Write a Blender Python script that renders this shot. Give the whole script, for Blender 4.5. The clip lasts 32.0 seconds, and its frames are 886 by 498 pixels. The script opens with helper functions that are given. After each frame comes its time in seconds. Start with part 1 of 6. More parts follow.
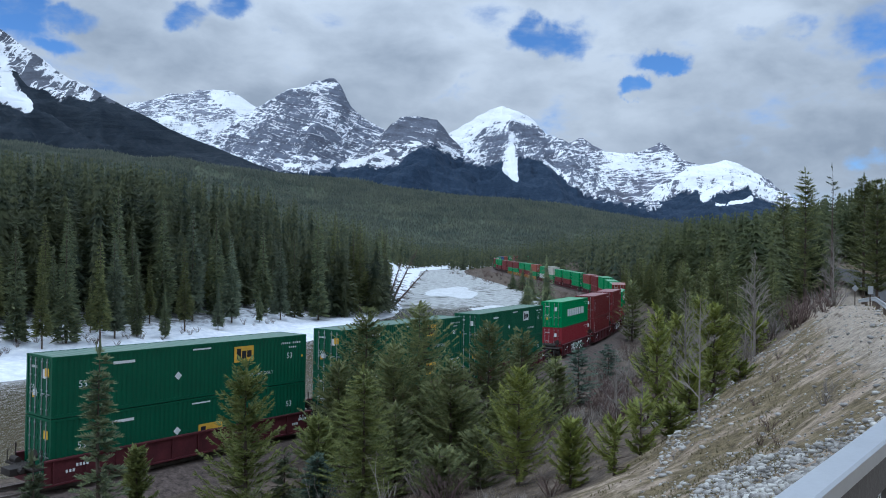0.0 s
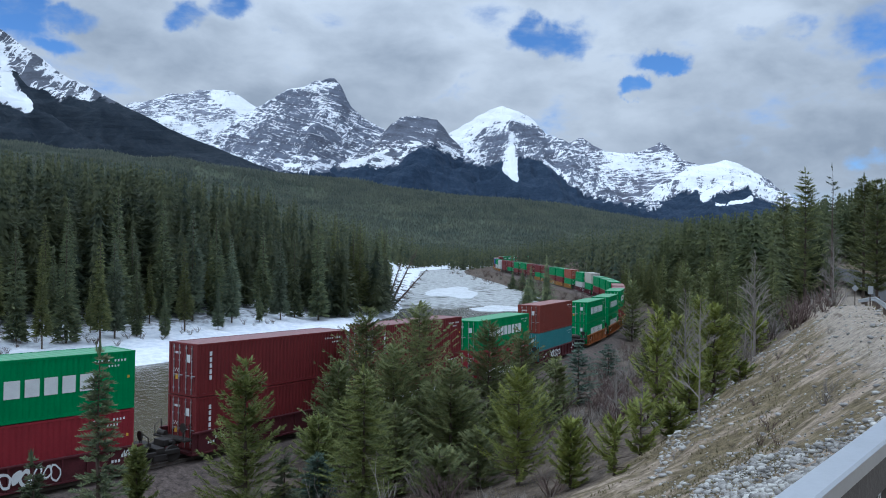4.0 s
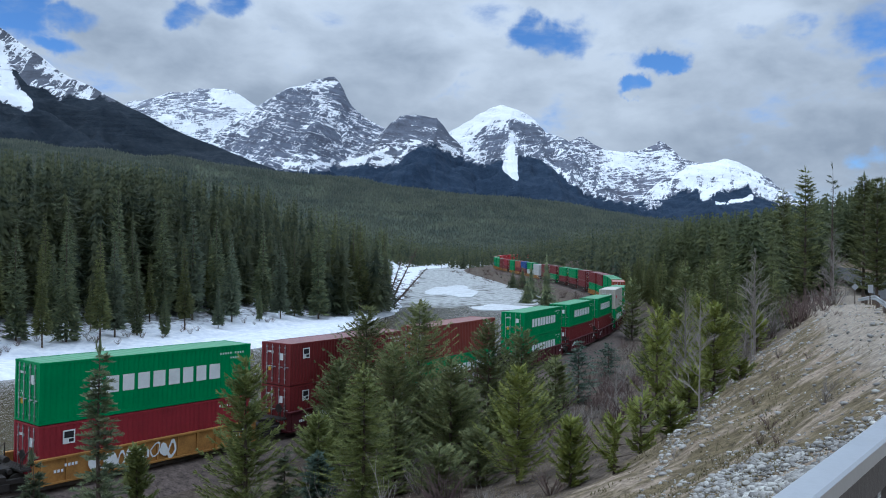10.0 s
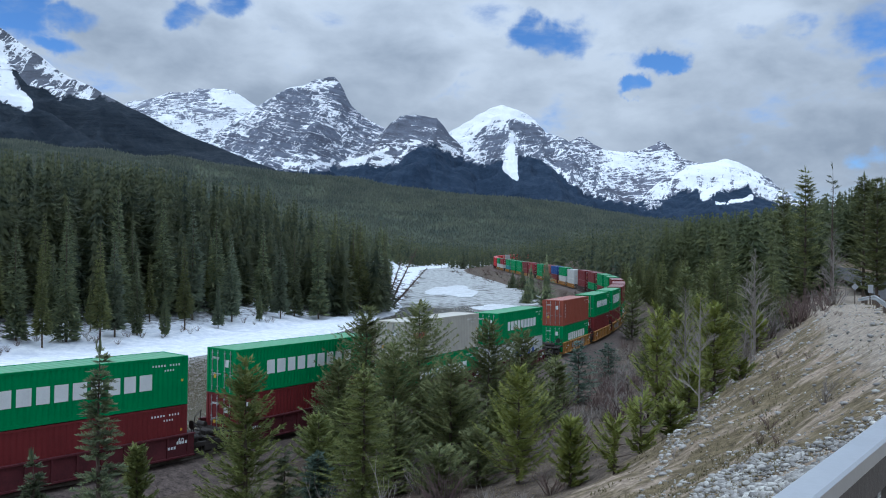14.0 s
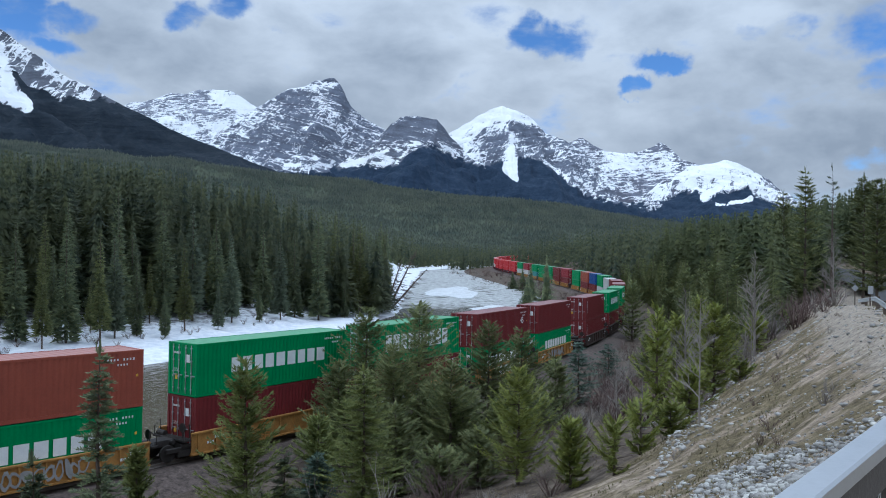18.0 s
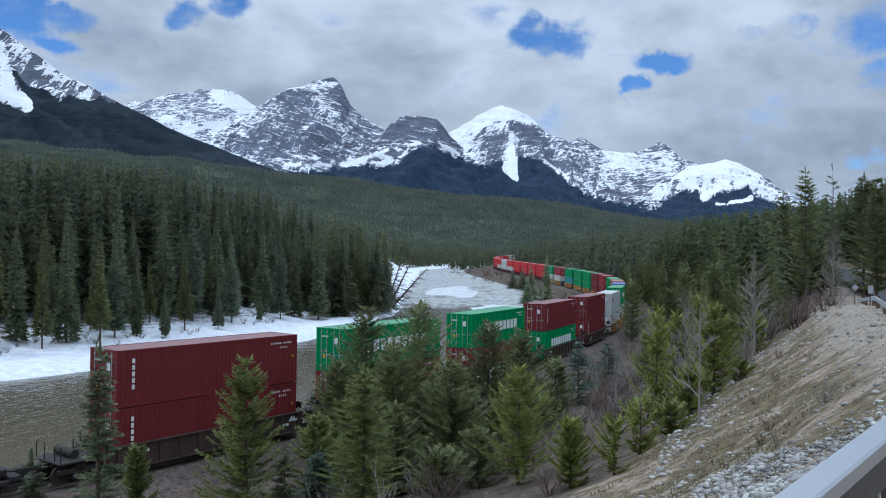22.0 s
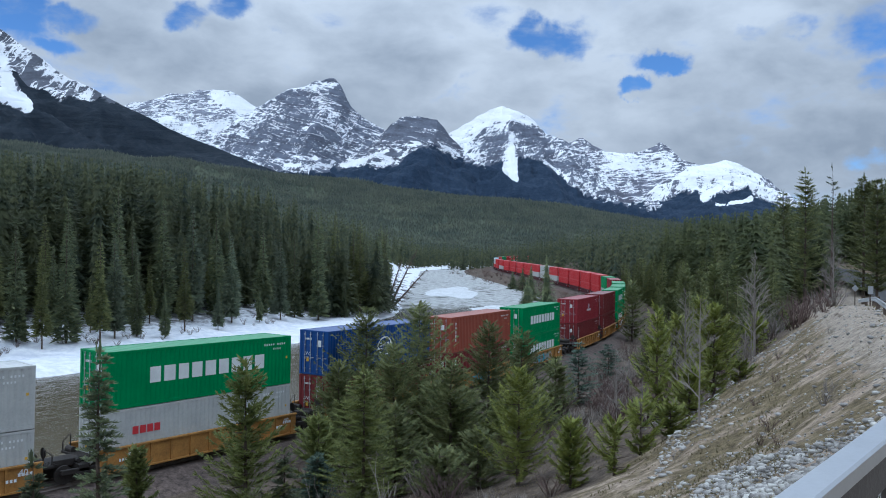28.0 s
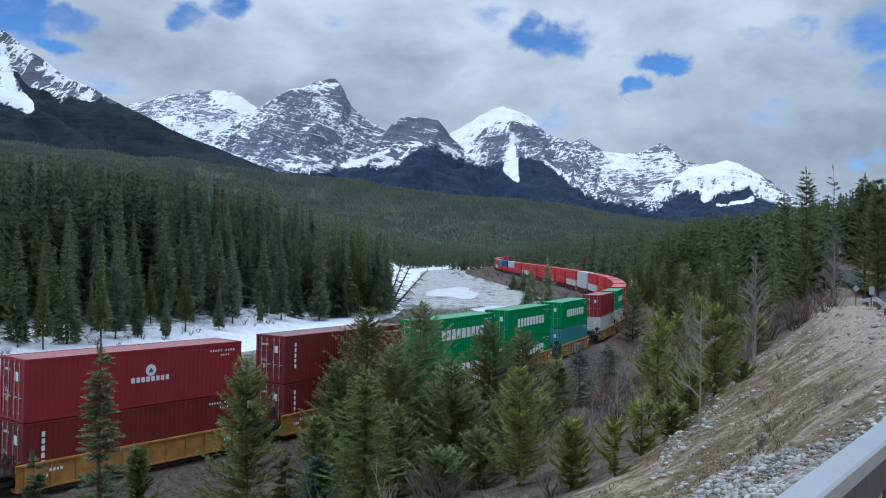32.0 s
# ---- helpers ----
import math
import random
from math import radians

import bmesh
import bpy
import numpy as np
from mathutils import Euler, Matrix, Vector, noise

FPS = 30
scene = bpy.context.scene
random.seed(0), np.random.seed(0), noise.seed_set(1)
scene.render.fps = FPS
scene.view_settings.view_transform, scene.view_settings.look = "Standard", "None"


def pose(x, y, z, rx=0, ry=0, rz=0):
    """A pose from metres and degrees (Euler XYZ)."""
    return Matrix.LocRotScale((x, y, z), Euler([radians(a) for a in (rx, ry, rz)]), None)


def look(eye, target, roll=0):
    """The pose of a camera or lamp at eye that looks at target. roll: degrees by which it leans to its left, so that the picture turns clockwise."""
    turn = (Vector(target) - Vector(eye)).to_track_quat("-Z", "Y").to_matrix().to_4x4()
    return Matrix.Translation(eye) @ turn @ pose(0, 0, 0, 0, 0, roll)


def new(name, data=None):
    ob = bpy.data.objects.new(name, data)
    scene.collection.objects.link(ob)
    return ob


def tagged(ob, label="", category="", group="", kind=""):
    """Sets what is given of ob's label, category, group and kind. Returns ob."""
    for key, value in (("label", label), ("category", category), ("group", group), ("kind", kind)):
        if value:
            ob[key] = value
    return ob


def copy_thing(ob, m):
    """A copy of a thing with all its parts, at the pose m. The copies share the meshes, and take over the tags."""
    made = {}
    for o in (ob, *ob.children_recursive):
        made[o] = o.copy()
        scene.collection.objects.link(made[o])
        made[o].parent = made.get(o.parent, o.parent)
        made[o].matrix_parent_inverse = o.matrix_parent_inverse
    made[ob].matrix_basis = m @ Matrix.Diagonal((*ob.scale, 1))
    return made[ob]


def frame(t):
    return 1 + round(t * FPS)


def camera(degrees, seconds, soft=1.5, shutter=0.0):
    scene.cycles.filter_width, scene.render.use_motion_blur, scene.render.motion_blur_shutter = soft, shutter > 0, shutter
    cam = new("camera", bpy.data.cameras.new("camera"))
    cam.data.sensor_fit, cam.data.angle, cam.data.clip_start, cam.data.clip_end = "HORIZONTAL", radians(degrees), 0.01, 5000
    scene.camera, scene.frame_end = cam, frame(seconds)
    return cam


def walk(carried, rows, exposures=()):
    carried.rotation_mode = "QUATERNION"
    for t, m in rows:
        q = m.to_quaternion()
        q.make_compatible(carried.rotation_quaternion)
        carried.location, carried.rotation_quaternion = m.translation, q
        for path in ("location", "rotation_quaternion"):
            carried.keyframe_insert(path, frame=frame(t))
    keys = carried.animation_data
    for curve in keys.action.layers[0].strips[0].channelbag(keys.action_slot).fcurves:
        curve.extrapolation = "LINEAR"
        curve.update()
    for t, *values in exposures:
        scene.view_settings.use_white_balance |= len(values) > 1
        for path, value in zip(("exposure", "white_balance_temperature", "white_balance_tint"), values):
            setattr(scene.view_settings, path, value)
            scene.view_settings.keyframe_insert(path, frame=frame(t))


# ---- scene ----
cam = camera(57.3, 32.0, soft=1.0)
EYE = (0.0, 0.0, 10.78)
F = 1435.0


def aim(dx, dy):
    """The pose of the camera when the hand lets the view drift by a few ten-thousandths."""
    return look(EYE, (dx, 100.0, EYE[2] - 0.70 + dy), 0.376)


walk(cam, [(0, aim(0, 0)), (2, aim(0, -0.05)), (3.3, aim(0, 0)), (6, aim(0, -0.06)), (8, aim(0, -0.15)),
           (13, aim(0, -0.17)), (17, aim(0, -0.06)), (18.5, aim(0, -0.01)), (20, aim(0, -0.07)),
           (24, aim(0, -0.08)), (28, aim(0, 0)), (30, aim(-0.02, 0.0)), (31.3, aim(-0.03, 0.08)), (32, aim(-0.1, 0.04))],
     exposures=[(0, -0.36, 5350, 6), (32, -0.36, 5350, 6)])

# ---- light ----
SUN_EL, SUN_AZ = radians(50), radians(-105)   # azimuth from +Y towards +X: the sun stands behind and to the left
world = bpy.data.worlds.new("world")
scene.world = world
world.use_nodes = True
scene.view_settings.exposure = 0.0


def nodes_of(tree):
    tree.nodes.clear()

    def add(kind, **values):
        n = tree.nodes.new(kind)
        for key, v in values.items():
            n.inputs[key.replace("_", " ")].default_value = v
        return n

    def link(a, b):
        tree.links.new(a, b)
    return add, link


def build_world():
    add, link = nodes_of(world.node_tree)
    out, bg = add("ShaderNodeOutputWorld"), add("ShaderNodeBackground")
    sky = add("ShaderNodeTexSky")
    sky.sky_type, sky.sun_disc = "NISHITA", False
    sky.sun_elevation, sky.sun_rotation, sky.altitude, sky.dust_density, sky.ozone_density = SUN_EL, -SUN_AZ, 2500, 0.0, 8.0
    co = add("ShaderNodeTexCoord")
    dirn = co.outputs["Generated"]
    # the cloud deck
    sep = add("ShaderNodeSeparateXYZ")
    link(dirn, sep.inputs[0])
    up = add("ShaderNodeMath"); up.operation = "MAXIMUM"; up.inputs[1].default_value = 0.0
    link(sep.outputs["Z"], up.inputs[0])
    flat = add("ShaderNodeVectorMath"); flat.operation = "MULTIPLY"
    flat.inputs[1].default_value = (1.0, 1.0, 1.9)
    link(dirn, flat.inputs[0])

    def fbm(scale, detail, rough, offset, dist=0.0):
        m = add("ShaderNodeMapping")
        m.inputs["Location"].default_value = offset
        n = add("ShaderNodeTexNoise", Scale=scale, Detail=detail, Roughness=rough, Distortion=dist)
        link(flat.outputs[0], m.inputs["Vector"]); link(m.outputs[0], n.inputs["Vector"])
        return n.outputs["Fac"]
    body = fbm(3.4, 6, 0.52, (3.1, 0.4, 1.0), 0.15)
    edge = fbm(11.0, 8, 0.55, (0.2, 2.4, 5.0), 0.2)
    # gaps of blue: direction of each gap and its half width
    total = None
    warp = add("ShaderNodeTexNoise", Scale=13.0, Detail=5.0, Roughness=0.55)
    link(dirn, warp.inputs["Vector"])
    wv = add("ShaderNodeVectorMath"); wv.operation = "MULTIPLY_ADD"
    wv.inputs[1].default_value, wv.inputs[2].default_value = (0.09,) * 3, (-0.045,) * 3
    link(warp.outputs["Color"], wv.inputs[0])
    moved = add("ShaderNodeVectorMath"); moved.operation = "ADD"
    link(dirn, moved.inputs[0]); link(wv.outputs[0], moved.inputs[1])
    for px, py, rx, ry, clear in GAPS:
        v = Vector(((px - 784) / F, 1.0, (432 - py) / F)).normalized()
        dlt = add("ShaderNodeVectorMath"); dlt.operation = "SUBTRACT"
        dlt.inputs[1].default_value = v
        link(moved.outputs[0], dlt.inputs[0])
        sc = add("ShaderNodeVectorMath"); sc.operation = "DIVIDE"
        sc.inputs[1].default_value = (rx / F, rx / F, ry / F)
        link(dlt.outputs[0], sc.inputs[0])
        ln = add("ShaderNodeVectorMath"); ln.operation = "LENGTH"
        link(sc.outputs[0], ln.inputs[0])
        mp = add("ShaderNodeMapRange"); mp.interpolation_type = "SMOOTHSTEP"
        mp.inputs["From Min"].default_value, mp.inputs["From Max"].default_value = 0.35, 1.25
        mp.inputs["To Min"].default_value, mp.inputs["To Max"].default_value = clear, 0.0
        link(ln.outputs["Value"], mp.inputs["Value"])
        if total is None:
            total = mp.outputs[0]
        else:
            mx = add("ShaderNodeMath"); mx.operation = "MAXIMUM"
            link(total, mx.inputs[0]); link(mp.outputs[0], mx.inputs[1])
            total = mx.outputs[0]
    # cover: 1 in cloud, 0 in the gaps, ragged by the fine noise
    rag = add("ShaderNodeMath"); rag.operation = "MULTIPLY_ADD"; rag.inputs[1].default_value, rag.inputs[2].default_value = 2.6, -1.3
    link(edge, rag.inputs[0])
    gap = add("ShaderNodeMath"); gap.operation = "ADD"
    link(total, gap.inputs[0]); link(rag.outputs[0], gap.inputs[1])
    cover = add("ShaderNodeMapRange"); cover.interpolation_type = "SMOOTHSTEP"
    cover.inputs["From Min"].default_value, cover.inputs["From Max"].default_value = 0.18, 1.0
    cover.inputs["To Min"].default_value, cover.inputs["To Max"].default_value = 1.0, 0.0
    link(gap.outputs[0], cover.inputs["Value"])
    ramp = add("ShaderNodeValToRGB")
    ramp.color_ramp.elements[0].position, ramp.color_ramp.elements[0].color = 0.40, CLOUD_DARK
    ramp.color_ramp.elements[1].position, ramp.color_ramp.elements[1].color = 0.60, CLOUD_LIGHT
    mixn = add("ShaderNodeMath"); mixn.operation = "MULTIPLY_ADD"; mixn.inputs[1].default_value = 0.35
    half = add("ShaderNodeMath"); half.operation = "MULTIPLY"; half.inputs[1].default_value = 0.65
    link(body, half.inputs[0]); link(edge, mixn.inputs[0]); link(half.outputs[0], mixn.inputs[2])
    link(mixn.outputs[0], ramp.inputs[0])
    dim = add("ShaderNodeVectorMath"); dim.operation = "SCALE"; dim.inputs["Scale"].default_value = SKY_STRENGTH
    link(sky.outputs[0], dim.inputs[0])
    mix = add("ShaderNodeMix"); mix.data_type = "RGBA"
    link(cover.outputs[0], mix.inputs["Factor"])
    link(dim.outputs[0], mix.inputs["A"])
    lift = add("ShaderNodeMath"); lift.operation = "MULTIPLY_ADD"
    lift.inputs[1].default_value, lift.inputs[2].default_value = ZENITH, 0.79
    arch = add("ShaderNodeMath"); arch.operation = "POWER"; arch.inputs[1].default_value = 2.2
    link(up.outputs[0], arch.inputs[0]); link(arch.outputs[0], lift.inputs[0])
    deck = add("ShaderNodeVectorMath"); deck.operation = "SCALE"
    link(ramp.outputs[0], deck.inputs[0]); link(lift.outputs[0], deck.inputs["Scale"])
    link(deck.outputs[0], mix.inputs["B"])
    link(mix.outputs["Result"], bg.inputs["Color"])
    bg.inputs["Strength"].default_value = 1.0
    link(bg.outputs[0], out.inputs[0])


SKY_STRENGTH = 0.16
ZENITH = 2.8   # how much brighter the clouds are overhead than at the horizon
CLOUD_DARK, CLOUD_LIGHT = (0.52, 0.56, 0.62, 1), (0.93, 0.95, 0.98, 1)
# gaps of blue sky: bearing and height on a plane F away, half width, half height, how clear they are
GAPS = [(968, 70, 84, 38, 1.05), (925, 50, 40, 36, 0.9), (1168, 112, 36, 22, 1.0), (1122, 156, 26, 15, 0.95), (330, 32, 58, 34, 1.0), (405, 14, 50, 26, 0.9), (10, 18, 80, 66, 1.0), (110, 34, 66, 24, 0.75),
        (1545, 40, 80, 60, 0.75), (1550, 275, 46, 18, 0.45), (1550, 130, 44, 36, 0.7), (1370, 48, 60, 20, 0.42),
        (90, 84, 40, 16, 0.6), (500, 48, 44, 14, 0.5)]
build_world()
sun = new("sun", bpy.data.lights.new("sun", "SUN"))
sun.data.energy, sun.data.angle, sun.data.color = 1.1, radians(8), (1.0, 0.96, 0.9)
sun.matrix_world = look((0, 0, 50), (-math.sin(SUN_AZ) * 100, -math.cos(SUN_AZ) * 100, 50 - 100 * math.tan(SUN_EL)))

# ---- the railway line, in plan ----
BENDS = [(-1600, 0.0), (-60, 0.0), (-59, -0.0062), (-10, -0.0065), (40, -0.0023), (90, -0.0037), (140, -0.0022), (190, -0.0025),
         (240, -0.0004), (290, -0.0005), (340, -0.0004), (400, 0.0017), (470, 0.0030), (560, 0.0030), (580, 0.0), (1600, 0.0)]
STEP = 1.0
LINE_S = np.arange(-800, 1300, STEP)
bend = np.interp(LINE_S, [b[0] for b in BENDS], [b[1] for b in BENDS])
zero = int(np.argmin(abs(LINE_S)))
LINE_H = np.cumsum(bend) * STEP
LINE_H = LINE_H - LINE_H[zero] + 0.6047
LINE_X = np.cumsum(np.sin(LINE_H)) * STEP
LINE_Y = np.cumsum(np.cos(LINE_H)) * STEP
LINE_X, LINE_Y = LINE_X - LINE_X[zero] - 10.28, LINE_Y - LINE_Y[zero] + 50.6
LINE_Z = np.interp(LINE_S, [-60, 0, 100, 200, 300, 450, 700], [0, -1.17, -2.84, -3.68, -4.04, -4.09, -4.0])
LINE_Z = np.convolve(np.pad(LINE_Z, 20, "edge"), np.ones(41) / 41, "valid")


def on_line(s, side=0.0, up=0.0):
    """The place at the arc length s, to the right by side, and up from the rail head."""
    x, y, z, h = (float(np.interp(s, LINE_S, a)) for a in (LINE_X, LINE_Y, LINE_Z, LINE_H))
    return Vector((x + side * math.cos(h), y - side * math.sin(h), z + up))


def off_line(x, y):
    """For points: the arc length of the nearest point of the line, and the offset (right is positive)."""
    x, y = np.atleast_1d(x).astype(float), np.atleast_1d(y).astype(float)
    sx, sy, sl, sh = LINE_X[::4], LINE_Y[::4], LINE_S[::4], LINE_H[::4]
    s_out, e_out = np.empty(len(x)), np.empty(len(x))
    for i in range(0, len(x), 4000):
        dx, dy = x[i:i + 4000, None] - sx, y[i:i + 4000, None] - sy
        k = np.argmin(dx * dx + dy * dy, axis=1)
        r = np.arange(len(k))
        dx, dy, h = dx[r, k], dy[r, k], sh[k]
        s_out[i:i + 4000] = sl[k] + dx * np.sin(h) + dy * np.cos(h)
        e_out[i:i + 4000] = dx * np.cos(h) - dy * np.sin(h)
    return s_out, e_out


# ---- the lie of the land ----
WATER = -6.0
CREST_S, CREST_E = [-60, -25, -17, -9, 3, 20, 60, 120], [39.5, 39.5, 38.6, 36.2, 32.2, 29.8, 27, 25]
SHORE = [(-260, -40), (-150, 18), (-95, 58), (-52.5, 96), (-36, 116), (-23, 137), (-14, 172), (-11, 207), (-13, 245), (-12, 349), (-14, 480), (-9, 508), (2, 530), (8, 600), (16, 700)]


def smooth(a, b, v):
    v = np.clip((v - a) / (b - a), 0, 1)
    return v * v * (3 - 2 * v)


def wobble(x, y, size, seed):
    """Soft noise from sums of sines, about -1 to 1."""
    r = np.random.RandomState(seed)
    out = 0
    for k in range(7):
        a, f, p = r.uniform(0, 6.28), (0.6 + 0.35 * k) / size * 6.28, r.uniform(0, 6.28)
        out = out + np.sin((x * math.cos(a) + y * math.sin(a)) * f + p) / (1 + 0.5 * k)
    return out / 2.6


def beyond_shore(x, y):
    """Distance past the far bank of the river; negative on the water's side."""
    best = np.full(len(x), 1e9)
    sign = np.ones(len(x))
    for (x0, y0), (x1, y1) in zip(SHORE, SHORE[1:]):
        ex, ey = x1 - x0, y1 - y0
        t = np.clip(((x - x0) * ex + (y - y0) * ey) / (ex * ex + ey * ey), 0, 1)
        dx, dy = x - x0 - t * ex, y - y0 - t * ey
        d = np.hypot(dx, dy)
        better = d < best
        best = np.where(better, d, best)
        sign = np.where(better, np.sign(ex * dy - ey * dx), sign)
    return best * sign + 1.6 * wobble(x, y, 26, 12)


def land(x, y):
    """Height of the ground."""
    x, y = np.atleast_1d(x).astype(float), np.atleast_1d(y).astype(float)
    s, e = off_line(x, y)
    rail = np.interp(s, LINE_S, LINE_Z)
    far = np.hypot(x, y)
    # right of the line: a shelf, then the bank up to the road
    road = np.interp(s, [-200, -28, -20, -9, 3, 20, 36, 46, 58, 120, 250, 500], [9.5, 9.3, 9.1, 8.3, 7.4, 6.9, 5.6, 4.9, 4.3, 2.6, 0.5, -2.0])
    crest = np.interp(s, CREST_S, CREST_E)
    rise = np.clip((e - 8.0) / (crest - 8.0), 0, 1) ** 1.9
    right = rail - 0.9 + (road - rail + 0.9) * rise
    hill = np.clip(e - np.interp(s, [0, 60, 120, 170], [56, 46, 16, 12]), 0, 260)
    right = right + hill * 0.17 * smooth(0, 60, s) * (1 - 0.75 * smooth(260, 480, s)) + (0.42 * wobble(x, y, 9, 3) + 0.10 * wobble(x, y, 2.2, 4)) * smooth(9, 15, e) * smooth(2, 9, far) * (1 - 0.8 * smooth(-6, 0, e - crest) * (1 - smooth(8, 20, e - crest)))
    # left of the line: bank down to the river, the water, the far bank and the wooded rise
    wide = np.interp(s, [120, 200, 300, 450], [15, 18, 25, 32])
    bank = rail - 0.9 - smooth(0.0, 1.0, (-e - 5) / (wide - 5)) * (rail - 0.9 - WATER + 0.9)
    b = beyond_shore(x, y)
    left_far = WATER - 0.9 + smooth(-4, 3, b) * 1.7 + np.clip(b, 0, 60) * 0.02 + np.clip(b - 10, 0, 110) * 0.17 * (1 - 0.85 * smooth(180, 450, y)) + 0.25 * wobble(x, y, 12, 5) * smooth(0, 6, b) + 7.0 * smooth(5, 24, b) * smooth(300, 350, y) * (1 - smooth(460, 510, y))
    left = np.maximum(np.where(b > -6, left_far, -99), bank)
    left = np.where((e < -wide) & (b <= -6), WATER - 0.9, left)
    z = np.where(e > 0, right, left)
    z = np.where(abs(e) < 5, rail - 0.85 + 0.5 * (1 - smooth(1.9, 3.6, abs(e))), z)
    # the valley floor far off, and the long wooded spur that comes down from the left
    valley = -3 + 0 * x
    w = smooth(620, 900, far)
    z = z * (1 - w) + valley * w
    across = x / np.maximum(y, 1) * F + 784
    top = np.interp(across, [-600, 0, 300, 450, 600, 740, 900, 1000, 1140, 1300, 2200], [226, 197, 176, 155, 138, 118, 106, 90, 60, 42, 28])
    spur = smooth(720, 1750, far) ** 1.3 * top
    back = 1 - smooth(1800, 2500, far) * 0.8
    z = z + np.where(y > 0, spur * back, 0) * (1 + 0.06 * wobble(x, y, 300, 8))
    return z


def land1(x, y):
    return float(land([x], [y])[0])


def sheet(name, xs, ys, height, material, parent=None, keep=None):
    """A grid of ground over xs by ys."""
    gx, gy = np.meshgrid(xs, ys)
    z = height(gx.ravel(), gy.ravel())
    verts = np.stack([gx.ravel(), gy.ravel(), z], 1)
    n, m = len(xs), len(ys)
    i = np.arange(n * m).reshape(m, n)
    quads = np.stack([i[:-1, :-1], i[:-1, 1:], i[1:, 1:], i[1:, :-1]], -1).reshape(-1, 4)
    if keep is not None:
        c = verts[quads].mean(1)
        quads = quads[keep(c)]
    return raw(name, verts, quads, material, parent, True)


def raw(name, verts, faces, material, parent=None, smoothed=False):
    """A mesh object from arrays of vertices and equal-sided faces."""
    me = bpy.data.meshes.new(name)
    k = faces.shape[1]
    me.vertices.add(len(verts)); me.vertices.foreach_set("co", np.asarray(verts, np.float32).ravel())
    me.loops.add(faces.size); me.loops.foreach_set("vertex_index", faces.astype(np.int32).ravel())
    me.polygons.add(len(faces)); me.polygons.foreach_set("loop_start", np.arange(0, faces.size, k, dtype=np.int32))
    if smoothed:
        me.polygons.foreach_set("use_smooth", np.ones(len(faces), bool))
    me.update(); me.validate()
    if material:
        me.materials.append(material)
    ob = new(name, me)
    if parent:
        ob.parent = parent
    return ob


def part(name, bm, material, parent, label="", smoothed=False):
    """One mesh object under a thing or a part."""
    me = bpy.data.meshes.new(name)
    bm.to_mesh(me); bm.free()
    if smoothed:
        for p in me.polygons:
            p.use_smooth = True
    me.materials.append(material)
    ob = new(name, me)
    ob.parent = parent
    return tagged(ob, label) if label else ob


def box(bm, x0, x1, y0, y1, z0, z1, bevel=0.0):
    made = bmesh.ops.create_cube(bm, size=1, matrix=Matrix.Translation(((x0 + x1) / 2, (y0 + y1) / 2, (z0 + z1) / 2)) @ Matrix.Diagonal((x1 - x0, y1 - y0, z1 - z0, 1)))
    if bevel:
        edges = {e for v in made["verts"] for e in v.link_edges}
        bmesh.ops.bevel(bm, geom=list(edges), offset=bevel, segments=1, affect="EDGES")
    return bm


def rod(bm, a, b, r0, r1=None, sides=8):
    a, b = Vector(a), Vector(b)
    m = Matrix.Translation((a + b) / 2) @ (b - a).to_track_quat("Z", "Y").to_matrix().to_4x4()
    bmesh.ops.create_cone(bm, cap_ends=True, segments=sides, radius1=r0, radius2=r0 if r1 is None else r1, depth=(b - a).length, matrix=m)
    return bm


